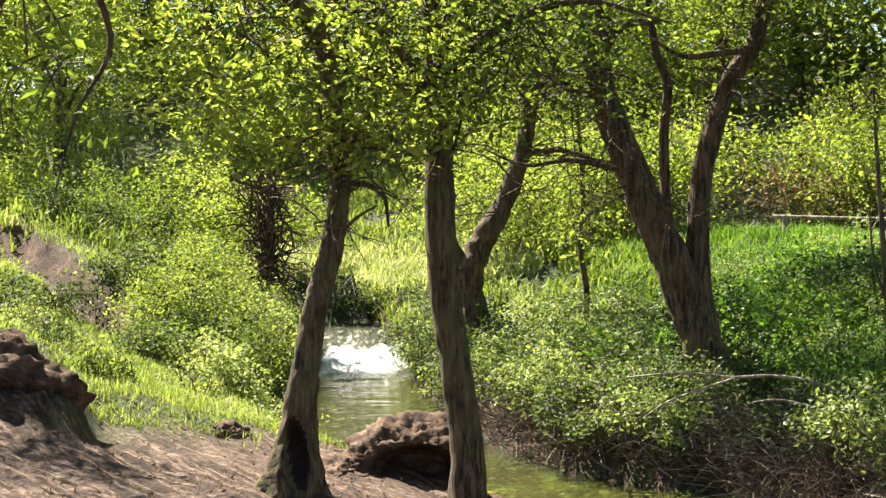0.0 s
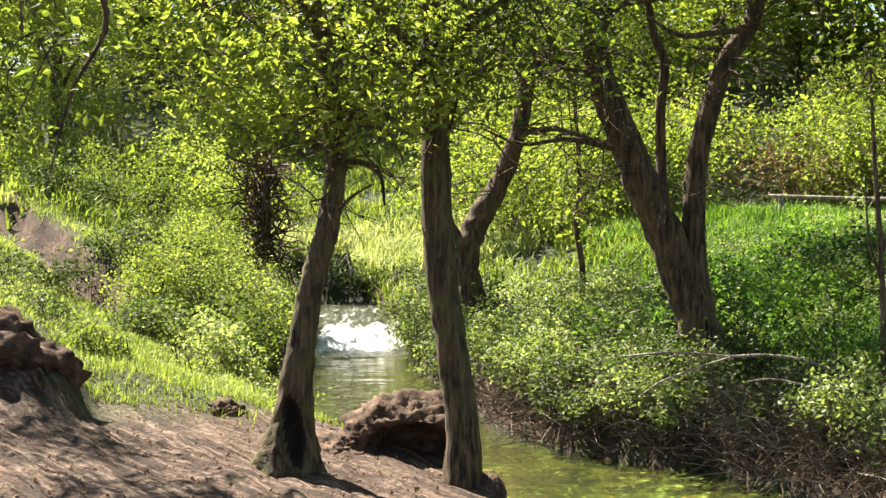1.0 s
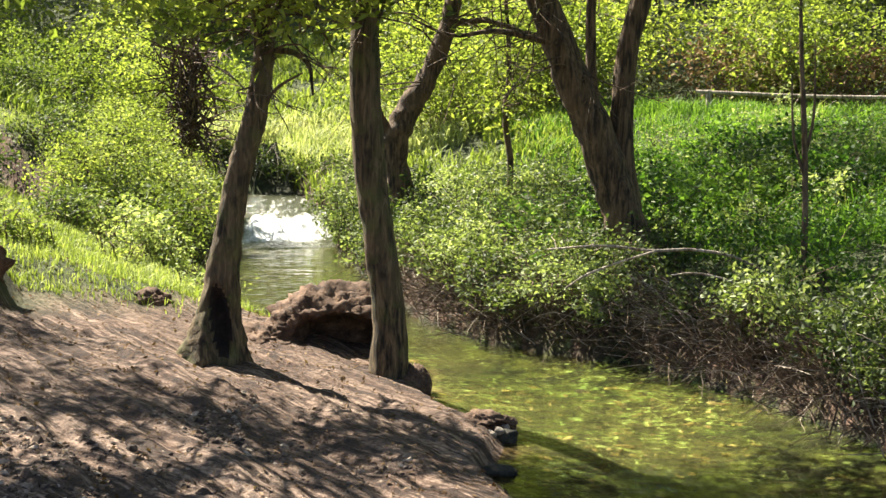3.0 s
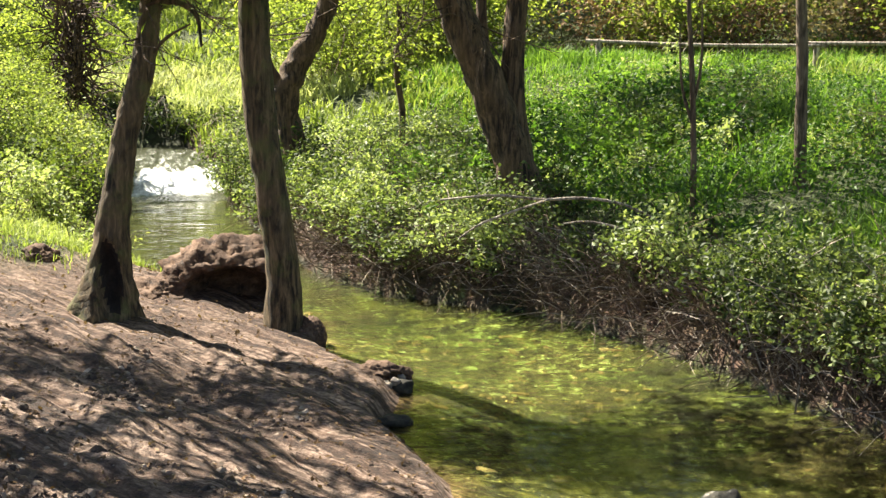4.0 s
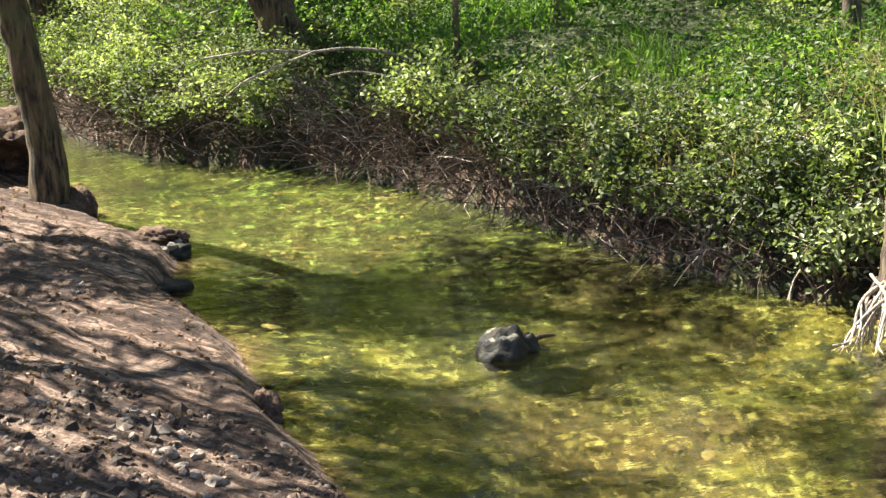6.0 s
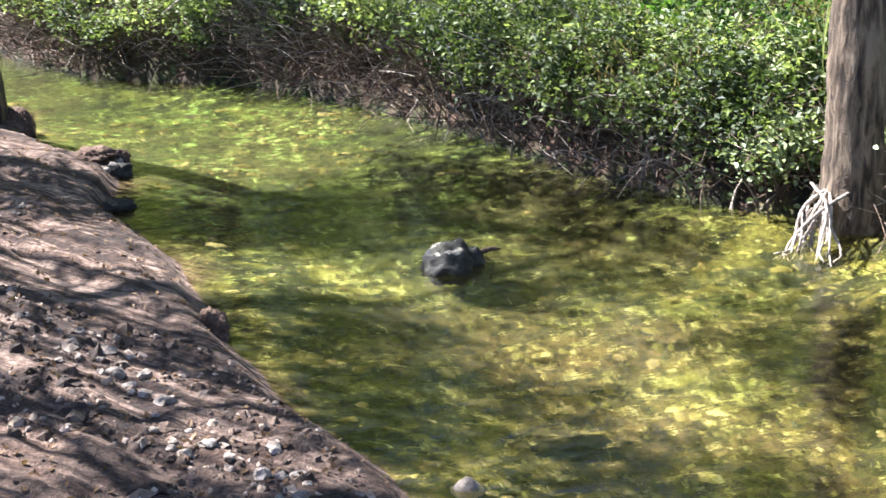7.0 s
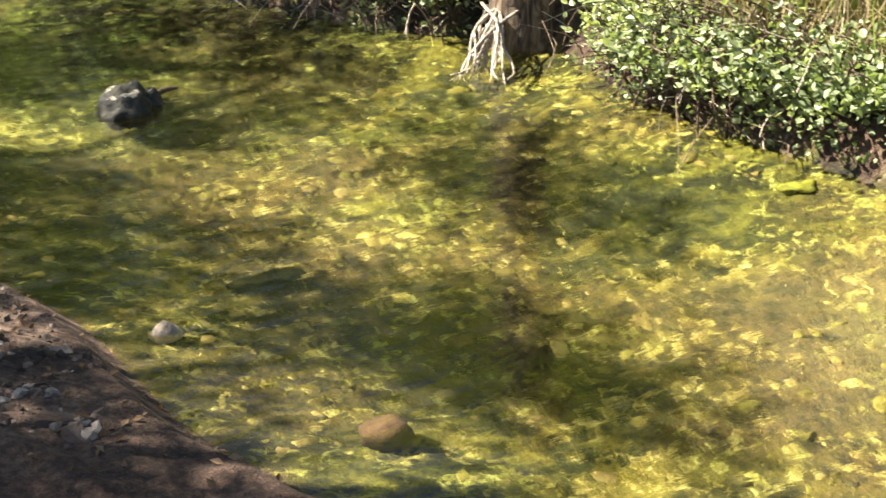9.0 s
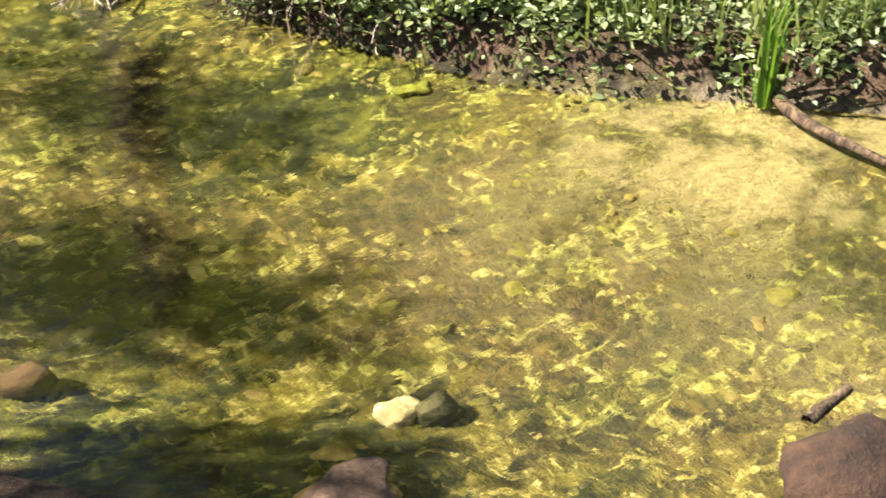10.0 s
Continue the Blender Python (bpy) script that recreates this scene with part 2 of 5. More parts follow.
def lattice(x, y, seed=0):
    """Smooth value noise in 0..1 on arrays."""
    xi, yi = np.floor(x).astype(np.int64), np.floor(y).astype(np.int64)
    fx, fy = x - xi, y - yi
    fx, fy = fx * fx * (3 - 2 * fx), fy * fy * (3 - 2 * fy)

    def h(a, b):
        k = (a * 374761393 + b * 668265263 + seed * 2147483647) & 0xFFFFFFFF
        k = ((k ^ (k >> 13)) * 1274126177) & 0xFFFFFFFF
        return ((k ^ (k >> 16)) & 0xFFFF) / 65535.0

    return (h(xi, yi) * (1 - fx) + h(xi + 1, yi) * fx) * (1 - fy) + (h(xi, yi + 1) * (1 - fx) + h(xi + 1, yi + 1) * fx) * fy


def fractal(x, y, octaves=4, seed=0):
    s, a, tot = 0.0, 1.0, 0.0
    for o in range(octaves):
        s = s + a * lattice(x * 2 ** o + 17.3 * o, y * 2 ** o - 9.1 * o, seed + o)
        tot, a = tot + a, a * 0.55
    return s / tot - 0.5


def mesh_of(name, V, F, mat, smooth=False):
    """A mesh from vertex and quad (or triangle) arrays."""
    V, F = np.asarray(V, np.float32), np.asarray(F, np.int32)
    me = bpy.data.meshes.new(name)
    k = F.shape[1]
    me.vertices.add(len(V))
    me.vertices.foreach_set("co", V.ravel())
    me.loops.add(F.size)
    me.loops.foreach_set("vertex_index", F.ravel())
    me.polygons.add(len(F))
    me.polygons.foreach_set("loop_start", np.arange(0, F.size, k, dtype=np.int32))
    me.update(calc_edges=True)
    me.validate()
    me.polygons.foreach_set("use_smooth", np.full(len(me.polygons), smooth))
    me.materials.append(mat)
    return me


def piece(name, V, F, mat, parent=None, label="", smooth=False):
    ob = new(name, mesh_of(name, V, F, mat, smooth))
    if parent is not None:
        ob.parent = parent
        ob.matrix_parent_inverse = parent.matrix_world.inverted() if parent.matrix_world else Matrix()
    return tagged(ob, label) if label else ob


def thing(name, at, label, category, group=""):
    ob = new(name)
    ob.location = at
    ob.empty_display_size = 0.1
    ob.matrix_world = Matrix.Translation(at)
    return tagged(ob, label, category, group)


def join(parts):
    V, F, n = [], [], 0
    for v, f in parts:
        V.append(v)
        F.append(f + n)
        n += len(v)
    return np.concatenate(V), np.concatenate(F)


def resample(pts, n):
    """A smooth line through points (Catmull-Rom), n samples."""
    p = np.asarray(pts, float)
    p = np.vstack([2 * p[0] - p[1], p, 2 * p[-1] - p[-2]])
    u = np.linspace(0, len(p) - 3 - 1e-6, n)
    i = u.astype(int)
    f = (u - i)[:, None]
    a, b, c, d = p[i], p[i + 1], p[i + 2], p[i + 3]
    return 0.5 * (2 * b + (c - a) * f + (2 * a - 5 * b + 4 * c - d) * f ** 2 + (3 * b - a - 3 * c + d) * f ** 3)


def tube(pts, radii, seg=10, n=None, rough=0.0, seed=0):
    """A tapered limb along points. rough: uneven outline, as a share of the radius."""
    n = n or max(2, len(pts) * 3)
    line = resample(np.c_[np.asarray(pts, float), np.interp(np.linspace(0, 1, len(pts)), np.linspace(0, 1, len(radii)), radii)], n)
    r, line = np.maximum(line[:, 3], 0.0008), line[:, :3]
    d = np.gradient(line, axis=0)
    d /= np.linalg.norm(d, axis=1, keepdims=True) + 1e-9
    ref = np.where(np.abs(d[:, 2:3]) > 0.9, np.array([[1.0, 0, 0]]), np.array([[0, 0, 1.0]]))
    a = np.cross(d, ref)
    if n > 1:
        for i in range(1, n):
            a[i] = a[i - 1] - d[i] * (a[i - 1] @ d[i])
            a[i] /= np.linalg.norm(a[i]) + 1e-9
    a[0] /= np.linalg.norm(a[0]) + 1e-9
    b = np.cross(d, a)
    th = np.linspace(0, 2 * np.pi, seg, endpoint=False)
    rr = np.repeat(r[:, None], seg, 1)
    if rough:
        z = np.arange(n)[:, None] * 0.35 + 0 * th
        rr = rr * (1 + rough * 2 * fractal(np.cos(th)[None] * 1.6 + z * 0.4 + seed * 3.1, np.sin(th)[None] * 1.6 + z, 3, seed))
    V = line[:, None] + rr[..., None] * (np.cos(th)[None, :, None] * a[:, None] + np.sin(th)[None, :, None] * b[:, None])
    i, j = np.meshgrid(np.arange(n - 1), np.arange(seg), indexing="ij")
    k = (j + 1) % seg
    F = np.stack([i * seg + j, i * seg + k, (i + 1) * seg + k, (i + 1) * seg + j], -1).reshape(-1, 4)
    V = np.vstack([V.reshape(-1, 3), line[-1] + d[-1] * r[-1] * 0.5, line[0]])
    F = np.vstack([F, np.array([[(n - 1) * seg + j, (n - 1) * seg + j + 1, (n - 1) * seg + (j + 2) % seg, n * seg] for j in range(0, seg - 1, 2)])])
    return V, F


def leaves(C, size, aspect=0.5, droop=0.2, r=None, up=0.6, oval=False):
    """One folded leaf at every centre: four corners, or six for those seen close."""
    r = r or rng
    n = len(C)
    u = r.normal(size=(n, 3))
    u[:, 2] = u[:, 2] * 0.6 - droop
    u /= np.linalg.norm(u, axis=1, keepdims=True)
    w = r.normal(size=(n, 3)) + np.array([0, 0, up])
    s = np.cross(u, w)
    s /= np.linalg.norm(s, axis=1, keepdims=True) + 1e-9
    nn = np.cross(s, u)
    L = (size * r.uniform(0.6, 1.35, n))[:, None]
    W = L * aspect * 0.5
    base, tip = C - u * L * 0.5, C + u * L * 0.5
    mid = C - u * L * 0.06 + nn * L * 0.10
    if oval:
        lo, hi = C - u * L * 0.22 + nn * L * 0.09, C + u * L * 0.14 + nn * L * 0.09
        bend = tip - nn * L * 0.08
        V = np.stack([base, lo + s * W * 0.85, hi + s * W, bend, hi - s * W, lo - s * W * 0.85], 1).reshape(-1, 3)
        k = np.arange(n)[:, None] * 6
        return V, np.concatenate([k + np.array([[0, 1, 2, 3]]), k + np.array([[0, 3, 4, 5]])])
    V = np.stack([base, mid + s * W, tip, mid - s * W], 1).reshape(-1, 3)
    return V, np.arange(4 * n).reshape(-1, 4)


def blades(P, height, width, lean=0.35, r=None):
    """Grass blades: a bent strip of two quads, narrowing to its tip."""
    r = r or rng
    n = len(P)
    az = r.uniform(0, 2 * np.pi, n)
    d = np.stack([np.cos(az), np.sin(az), 0 * az], 1)
    s = np.stack([-np.sin(az + r.normal(0, 0.6, n)), np.cos(az), 0 * az], 1)
    h = (height * r.uniform(0.5, 1.3, n))[:, None]
    w = width * r.uniform(0.6, 1.3, n)[:, None] * 0.5
    le = lean * r.uniform(0.1, 1.4, n)[:, None]
    up = np.array([[0, 0, 1.0]])
    m = P + up * h * 0.55 + d * h * le * 0.3
    t = P + up * h * (1 - 0.35 * le) + d * h * le
    V = np.stack([P - s * w, P + s * w, m + s * w * 0.8, m - s * w * 0.8, t + s * w * 0.12, t - s * w * 0.12], 1).reshape(-1, 3)
    k = np.arange(n)[:, None] * 6
    return V, np.concatenate([k + np.array([[0, 1, 2, 3]]), k + np.array([[3, 2, 4, 5]])])


def in_ball(n, r=None):
    r = r or rng
    v = r.normal(size=(n, 3))
    v /= np.linalg.norm(v, axis=1, keepdims=True)
    return v * r.uniform(0, 1, (n, 1)) ** (1 / 2.4)


def spray(centre, radii, clumps, per, spread=0.16):
    """Leaf centres gathered in uneven clumps inside an ellipsoid; also the clumps' middles."""
    mid = np.asarray(centre) + in_ball(clumps) * np.asarray(radii)
    c = np.repeat(mid, per, 0)
    c = c + rng.normal(size=c.shape) * spread * np.repeat(rng.uniform(0.5, 1.5, (clumps, 1)), per, 0) * np.array([1.2, 1.2, 0.75])
    return c, mid


def boulder(radii, seed=0, rough=0.28, sub=3, flat=0.0):
    """A stone: a ball pushed about by noise, on faces and edges."""
    bm = bmesh.new()
    bmesh.ops.create_icosphere(bm, subdivisions=sub, radius=1)
    for v in bm.verts:
        p = v.co.copy()
        q = p * 1.3 + Vector((seed * 7.7, seed * 3.1, seed))
        k = 1 + rough * (noise.noise(q) + 0.5 * noise.noise(q * 2.3) + 0.25 * noise.noise(q * 5))
        if sub > 4:
            k += 0.10 * noise.noise(q * 7) + 0.07 * noise.noise(q * 15) + 0.04 * noise.noise(q * 31)
        v.co = Vector((p.x * radii[0], p.y * radii[1], p.z * radii[2])) * k
    V = np.array([v.co for v in bm.verts])
    F = np.array([[v.index for v in f.verts] for f in bm.faces])
    bm.free()
    if flat:
        V[:, 2] = np.minimum(V[:, 2], radii[2] * flat)
    return V, F


# ---------------- the lie of the land ----------------
LY = np.array([-60, -8, -2, 1, 2.2, 3.0, 3.7, 4.6, 5.1, 6.1, 7.3, 7.8, 8.4, 9.0, 9.3, 9.7, 10.3, 11.4, 12.2, 12.9, 14.0, 16.7, 18.7, 19.5, 21.0, 22.5, 30, 60])
LX = np.array([9.0, 4.2, 2.7, 2.1, 1.85, 1.53, 1.34, 1.26, 1.14, 1.0, 0.98, 0.87, 0.74, 0.88, 0.92, 0.70, 0.50, 0.38, 0.05, -0.75, -1.25, -1.95, -2.3, -1.75, -1.7, -2.2, -7, -22])
RY = np.array([-60, -8, -2, 0.5, 2, 3.0, 3.5, 4.0, 5.0, 5.5, 6.1, 6.5, 7.1, 8.3, 9.3, 10.4, 11.2, 11.8, 12.1, 12.6, 14, 16.3, 18.2, 20.6, 22.5, 30, 60])
RX = np.array([15.0, 9.0, 7.2, 6.2, 5.6, 5.0, 4.65, 4.52, 4.42, 4.42, 4.55, 4.50, 3.95, 3.52, 3.3, 2.9, 2.5, 2.15, 1.7, 1.06, 0.47, 0.1, -0.28, -0.5, -1.0, -4.5, -18])


def bank_left(y):
    return np.interp(y, LY, LX)


def bank_right(y):
    return np.interp(y, RY, RX)


def ramp01(x, a, b):
    t = np.clip((x - a) / (b - a), 0, 1)
    return t * t * (3 - 2 * t)


def level(y):
    """Water level: the pool, and the reach above the cascade."""
    return 0.38 * ramp01(y, 20.5, 22.3)


def height(x, y):
    """The ground's height, on arrays; also the masks turf, bed, and sand with sunlit shallows."""
    x, y = np.broadcast_arrays(np.asarray(x, float), np.asarray(y, float))
    wob = 0.10 * fractal(x * 1.7, y * 1.7, 4, 3)
    dl = bank_left(y) - x + wob
    dr = x - bank_right(y) + wob
    up = level(y)
    n1, n2, n3 = fractal(x * 0.35, y * 0.35, 4, 11), fractal(x * 1.6, y * 1.6, 4, 12), fractal(x * 6, y * 6, 4, 13)
    # near bank: a worn earth slope, farther up a grass slope to a level meadow
    slope = 0.15 + 0.16 * ramp01(y, 11.0, 13.5)
    left = 0.10 * ramp01(dl, 0, 0.15) + np.minimum(slope * np.maximum(dl, 0), 0.62 + 1.1 * ramp01(y, 10.6, 14)) + 0.012 * np.clip(dl - 5, 0, 60)
    left = left + 0.30 * (1 - ramp01(y, 0.3, 2.8)) * ramp01(dl, 0.2, 1.2)
    ledge = ramp01(dl, 3.05, 3.3) * ramp01(y, 10.3, 11.0) * (1 - ramp01(y, 12.5, 14.0))
    left = left + 0.30 * ledge
    left = left + 0.10 * n1 * ramp01(dl, 0, 1) + 0.07 * n2 * ramp01(dl, 0, 0.8) + 0.065 * n3 * ramp01(dl, 0, 0.3)
    rut = fractal((x * 0.88 + y * 0.47) * 4.6, (y * 0.88 - x * 0.47) * 0.55, 3, 15)
    left = left + 0.15 * rut * ramp01(dl, 0.1, 0.6) * (1 - ramp01(y, 11, 13))
    # far bank
    right = 0.20 * ramp01(dr, 0, 0.18) + np.minimum(0.165 * np.maximum(dr, 0), 1.05) + (0.15 * n1 + 0.10 * n2) * ramp01(dr, 0, 0.8)
    right = right + 0.22 * np.clip(np.hypot(x, y) - 27, 0, 26)
    d = np.minimum(-dl, -dr)                       # into the stream
    bed = -0.33 * ramp01(d, -0.1, 1.1) + (0.10 * n1 + 0.12 * n2 + 0.06 * n3) * ramp01(d, 0, 0.5)
    shoal = ramp01(x + 0.8 * n2, 3.9, 4.6) * (1 - ramp01(y, 2.9, 3.7)) * ramp01(y + 0.6 * n2, 1.7, 2.4)
    bed = bed * (1 - shoal) + shoal * (-0.018 + (0.10 * n2 + 0.05 * n1) * ramp01(d, 0, 0.4))
    bed = np.minimum(bed, 0.04 * shoal)
    z = np.where(dl > 0, left + up, np.where(dr > 0, right + up, bed + up))
    # the stream bends out of sight above the cascade; the land closes behind it
    z = z + 0.9 * ramp01(y, 22.5, 23.4) * np.where((dl <= 0) & (dr <= 0), 1, 0.15)
    far = np.hypot(x, y)
    z = z + 0.10 * np.clip(far - 34, 0, 60) * (x < bank_right(y))
    inside = (dl <= 0.0) & (dr <= 0.02)
    patch = fractal(x * 1.1, y * 1.1, 4, 21)
    turf = np.where(dl > 0, ramp01(y + 0.45 * dl + 2.2 * patch, 12.2, 13.6), ramp01(dr + 0.6 * patch, 0.1, 0.7)) * ~inside
    turf = np.where(y > 23.6, 1.0, turf)
    inside = inside & (y < 23.6)
    inside = inside * ramp01(-dl + 0.5 * patch, -0.15, 0.2)
    # a bare cut bank crossing the grass slope
    ax, ay, bx, by = -3.1, 17.2, -6.6, 21.6
    run = math.hypot(bx - ax, by - ay)
    s = ((x - ax) * (bx - ax) + (y - ay) * (by - ay)) / run ** 2
    side = ((x - ax) * (by - ay) - (y - ay) * (bx - ax)) / run + 0.7 * n2
    part = ramp01(s, -0.05, 0.15) * (1 - ramp01(s, 0.95, 1.15)) * (dl > 0.3)
    z = z + 0.5 * part * ramp01(side, -0.28, 0.28) * (1 - ramp01(side, 0.9, 3.2))
    turf = turf * (1 - part * ramp01(side, -0.36, -0.22) * (1 - ramp01(side, 0.14, 0.28)))
    # pale cobble tone that also brightens the sunny part of the bed
    pale = 0.32 * ramp01(x + 0.8 * n2, 2.7, 4.1) * (1 - ramp01(y + 0.5 * n2, 3.0, 4.2))
    return z, turf, inside * 1.0, np.maximum(shoal, pale)


def on_ground(x, y):
    return height(np.asarray(x, float), np.asarray(y, float))[0]


def build_ground():
    az = np.radians(np.r_[np.arange(-22, 74, 0.22), np.arange(74, 338, 3.0)])
    r = 0.5 * np.exp(np.arange(0, 340) * 0.0196)
    A, R_ = np.meshgrid(az, r, indexing="ij")
    x, y = R_ * np.sin(A), R_ * np.cos(A)
    z, turf, bed, sand = height(x, y)
    na, nr = x.shape
    i, j = np.meshgrid(np.arange(na), np.arange(nr - 1), indexing="ij")
    k = (i + 1) % na
    F = np.stack([i * nr + j, i * nr + j + 1, k * nr + j + 1, k * nr + j], -1).reshape(-1, 4)
    V = np.stack([x, y, z], -1).reshape(-1, 3)
    V = np.vstack([V, [0, 0, float(on_ground(0, 0))]])
    hub = len(V) - 1
    cap = np.array([[hub, i * nr, ((i + 1) % na) * nr, ((i + 2) % na) * nr] for i in range(0, na - 1, 2)])
    F = np.vstack([F, cap])[:, ::-1]
    me = mesh_of("ground", V, F, M_GROUND, True)
    for name, v in (("turf", turf), ("bed", bed), ("sand", sand), ("green", ramp01(y, 5.0, 9.0)), ("silt", ramp01(y, 11.5, 14.5)), ("sun_streaked", (1 - ramp01(y, 12.5, 14.0)) * ramp01(y, 3.2, 5.0) * (x < bank_left(y) + 0.3) * (0.55 + 0.45 * ramp01(fractal(x * 1.3, y * 1.3, 3, 26), -0.12, 0.05)))):
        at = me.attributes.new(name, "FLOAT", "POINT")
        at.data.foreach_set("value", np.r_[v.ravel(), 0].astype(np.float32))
    g = new("ground", me)
    tagged(g, "red-brown earth banks, green turf and pebbly stream bed", "ground", kind="structure")


build_ground()


def build_water():
    y = np.r_[np.linspace(-20, 2, 30), np.linspace(2.2, 19.55, 160)]
    s = np.linspace(0, 1, 40)
    Y, S = np.meshgrid(y, s, indexing="ij")
    a, b = bank_left(Y) - 0.3, bank_right(Y) + 0.3
    V = np.stack([a + (b - a) * S, Y, 0 * Y], -1).reshape(-1, 3)
    i, j = np.meshgrid(np.arange(len(y) - 1), np.arange(39), indexing="ij")
    F = np.stack([i * 40 + j, i * 40 + j + 1, (i + 1) * 40 + j + 1, (i + 1) * 40 + j], -1).reshape(-1, 4)
    w = piece("water", V, F, M_WATER, smooth=True)
    w.visible_shadow = False
    tagged(w, "clear shallow stream water, green over algae", "water", kind="structure")
    y = np.linspace(22.3, 23.4, 12)
    Y, S = np.meshgrid(y, s, indexing="ij")
    a, b = bank_left(Y) - 0.3, bank_right(Y) + 0.3
    V = np.stack([a + (b - a) * S, Y, 0.38 + 0 * Y], -1).reshape(-1, 3)
    i, j = np.meshgrid(np.arange(11), np.arange(39), indexing="ij")
    F = np.stack([i * 40 + j, i * 40 + j + 1, (i + 1) * 40 + j + 1, (i + 1) * 40 + j], -1).reshape(-1, 4)
    w = piece("water_upstream", V, F, M_WATER, smooth=True)
    w.visible_shadow = False
    tagged(w, "smooth water above the small cascade", "water", kind="structure")
    # the cascade: a low stony rapid, breaking white at its foot
    u, v = np.meshgrid(np.linspace(0, 1, 130), np.linspace(0, 1, 110), indexing="ij")
    Y = 22.6 - 4.0 * u + 0.5 * (v - 0.5)
    X = (bank_left(Y) - 0.05) * (1 - v) + (bank_right(Y) + 0.05) * v
    lip = 0.40 + 0.2 * fractal(v * 4, 0 * v, 3, 33)
    rough = ramp01(u, 0.02, 0.2) * (1 - 0.75 * ramp01(u, 0.55, 0.8))
    Z = 0.40 * (1 - 0.35 * ramp01(u, 0.05, 0.35) - 0.65 * ramp01(u, lip, lip + 0.30))
    Z = Z + rough * (0.13 * fractal(X * 2.6, Y * 2.2, 4, 31) + 0.05 * fractal(X * 9, Y * 6, 3, 32)) + 0.015
    Z -= 0.10 * ramp01(u, 0.84, 1.0)
    V = np.stack([X, Y, Z], -1).reshape(-1, 3)
    i, j = np.meshgrid(np.arange(129), np.arange(109), indexing="ij")
    F = np.stack([i * 110 + j, i * 110 + j + 1, (i + 1) * 110 + j + 1, (i + 1) * 110 + j], -1).reshape(-1, 4)
    w = piece("water_cascade", V, F[:, ::-1], M_FOAM, smooth=True)
    foam = (0.22 * ramp01(u, 0.02, 0.2) + 0.78 * ramp01(u, lip - 0.05, lip + 0.10)) * (1 - 0.9 * ramp01(u, 0.62, 0.78)) * (1 - 0.7 * ramp01(v, 0.70, 0.95)) * ramp01(v, 0.0, 0.15)
    at = w.data.attributes.new("foam", "FLOAT", "POINT")
    at.data.foreach_set("value", foam.ravel().astype(np.float32))
    tagged(w, "white foaming water tumbling over a low cascade", "cascade", kind="structure")


build_water()


# ---------------- trees ----------------
def up_from(x, y, dz=-0.12):
    return float(on_ground(x, y)) + dz


def crown_part(tree, balls, mat, size=0.075, aspect=0.5, twig=0.006, spread=0.16, twigs=True):
    """A crown: leaves in clumps, with the twigs that carry them. balls: (centre, radii, clumps, leaves a clump)."""
    C, T = [], []
    for centre, radii, clumps, per in balls:
        c, mid = spray(centre, radii, clumps, per, spread)
        C.append(c)
        if twigs:
            hub = np.asarray(centre, float)
            for m in mid[:: 2]:
                a = hub + (m - hub) * rng.uniform(0.2, 0.5) + rng.normal(size=3) * 0.12
                k = (a + m) / 2 + rng.normal(size=3) * 0.10
                T.append(tube([a, k, m], [twig * 1.6, twig * 0.4], 3, 4))
    V, F = leaves(np.concatenate(C), size, aspect)
    piece("crown", V, F, mat, tree)
    if T:
        V, F = join(T)
        tagged(piece("twig_tangle", V, F, M_TWIG, tree), kind="stuff")


def tree(label, stems, balls, leaf=None, mat=None, size=0.075, name="tree", seg=14, rough=0.12, rings=7, spread=0.16, twigs=True, aspect=0.5):
    """stems: (points, radii); the first is the trunk, the others limbs."""
    at = stems[0][0][0]
    t = thing(name, at, label, "tree")
    for i, (pts, radii) in enumerate(stems):
        V, F = tube(pts, radii, seg if i == 0 else max(6, seg - 5), max(10, len(pts) * (rings if i == 0 else 4)), rough, i + len(balls))
        piece("trunk" if i == 0 else "limb", V, F, mat or M_BARK, t, smooth=True)
    if balls:
        crown_part(t, balls, leaf or M_LEAF, size, aspect, spread=spread, twigs=twigs)
    return t


# hollow tree on the worn bank
hollow_tree = tree("slender leaning tree with a hollow, flared base on bare earth", [
    ([(-1.10, 10.30, 0.2), (-1.05, 10.3, 0.62), (-0.98, 10.3, 1.15), (-0.91, 10.3, 1.6), (-0.80, 10.3, 2.0), (-0.74, 10.3, 2.35), (-0.74, 10.3, 2.7), (-0.9, 10.4, 3.6), (-1.4, 10.6, 4.1), (-2.1, 10.8, 4.7)],
     [0.27, 0.155, 0.105, 0.09, 0.085, 0.075, 0.07, 0.07, 0.06, 0.03]),
    ([(-0.76, 10.3, 2.35), (-0.6, 10.25, 2.5), (-0.42, 10.2, 2.42), (-0.38, 10.2, 2.2)], [0.03, 0.02, 0.008]),
    ([(-0.8, 10.3, 2.05), (-0.62, 10.2, 2.25), (-0.45, 10.1, 2.35)], [0.016, 0.012, 0.006]),
    ([(-0.74, 10.3, 2.6), (-0.4, 10.5, 3.2), (0.1, 10.6, 3.6)], [0.05, 0.035, 0.01]),
], [((-0.75, 10.1, 2.95), (1.0, 0.6, 0.45), 60, 20), ((-1.5, 10.2, 3.1), (0.6, 0.5, 0.4), 24, 20), ((-0.3, 9.9, 2.9), (0.5, 0.4, 0.4), 26, 20), ((-0.2, 10.3, 3.4), (0.8, 0.7, 0.5), 42, 20), ((-1.6, 10.7, 3.7), (1.1, 0.9, 0.6), 56, 20)],
    M_LEAF, M_BARK_MOSS, 0.078, seg=40, rings=16, spread=0.13)

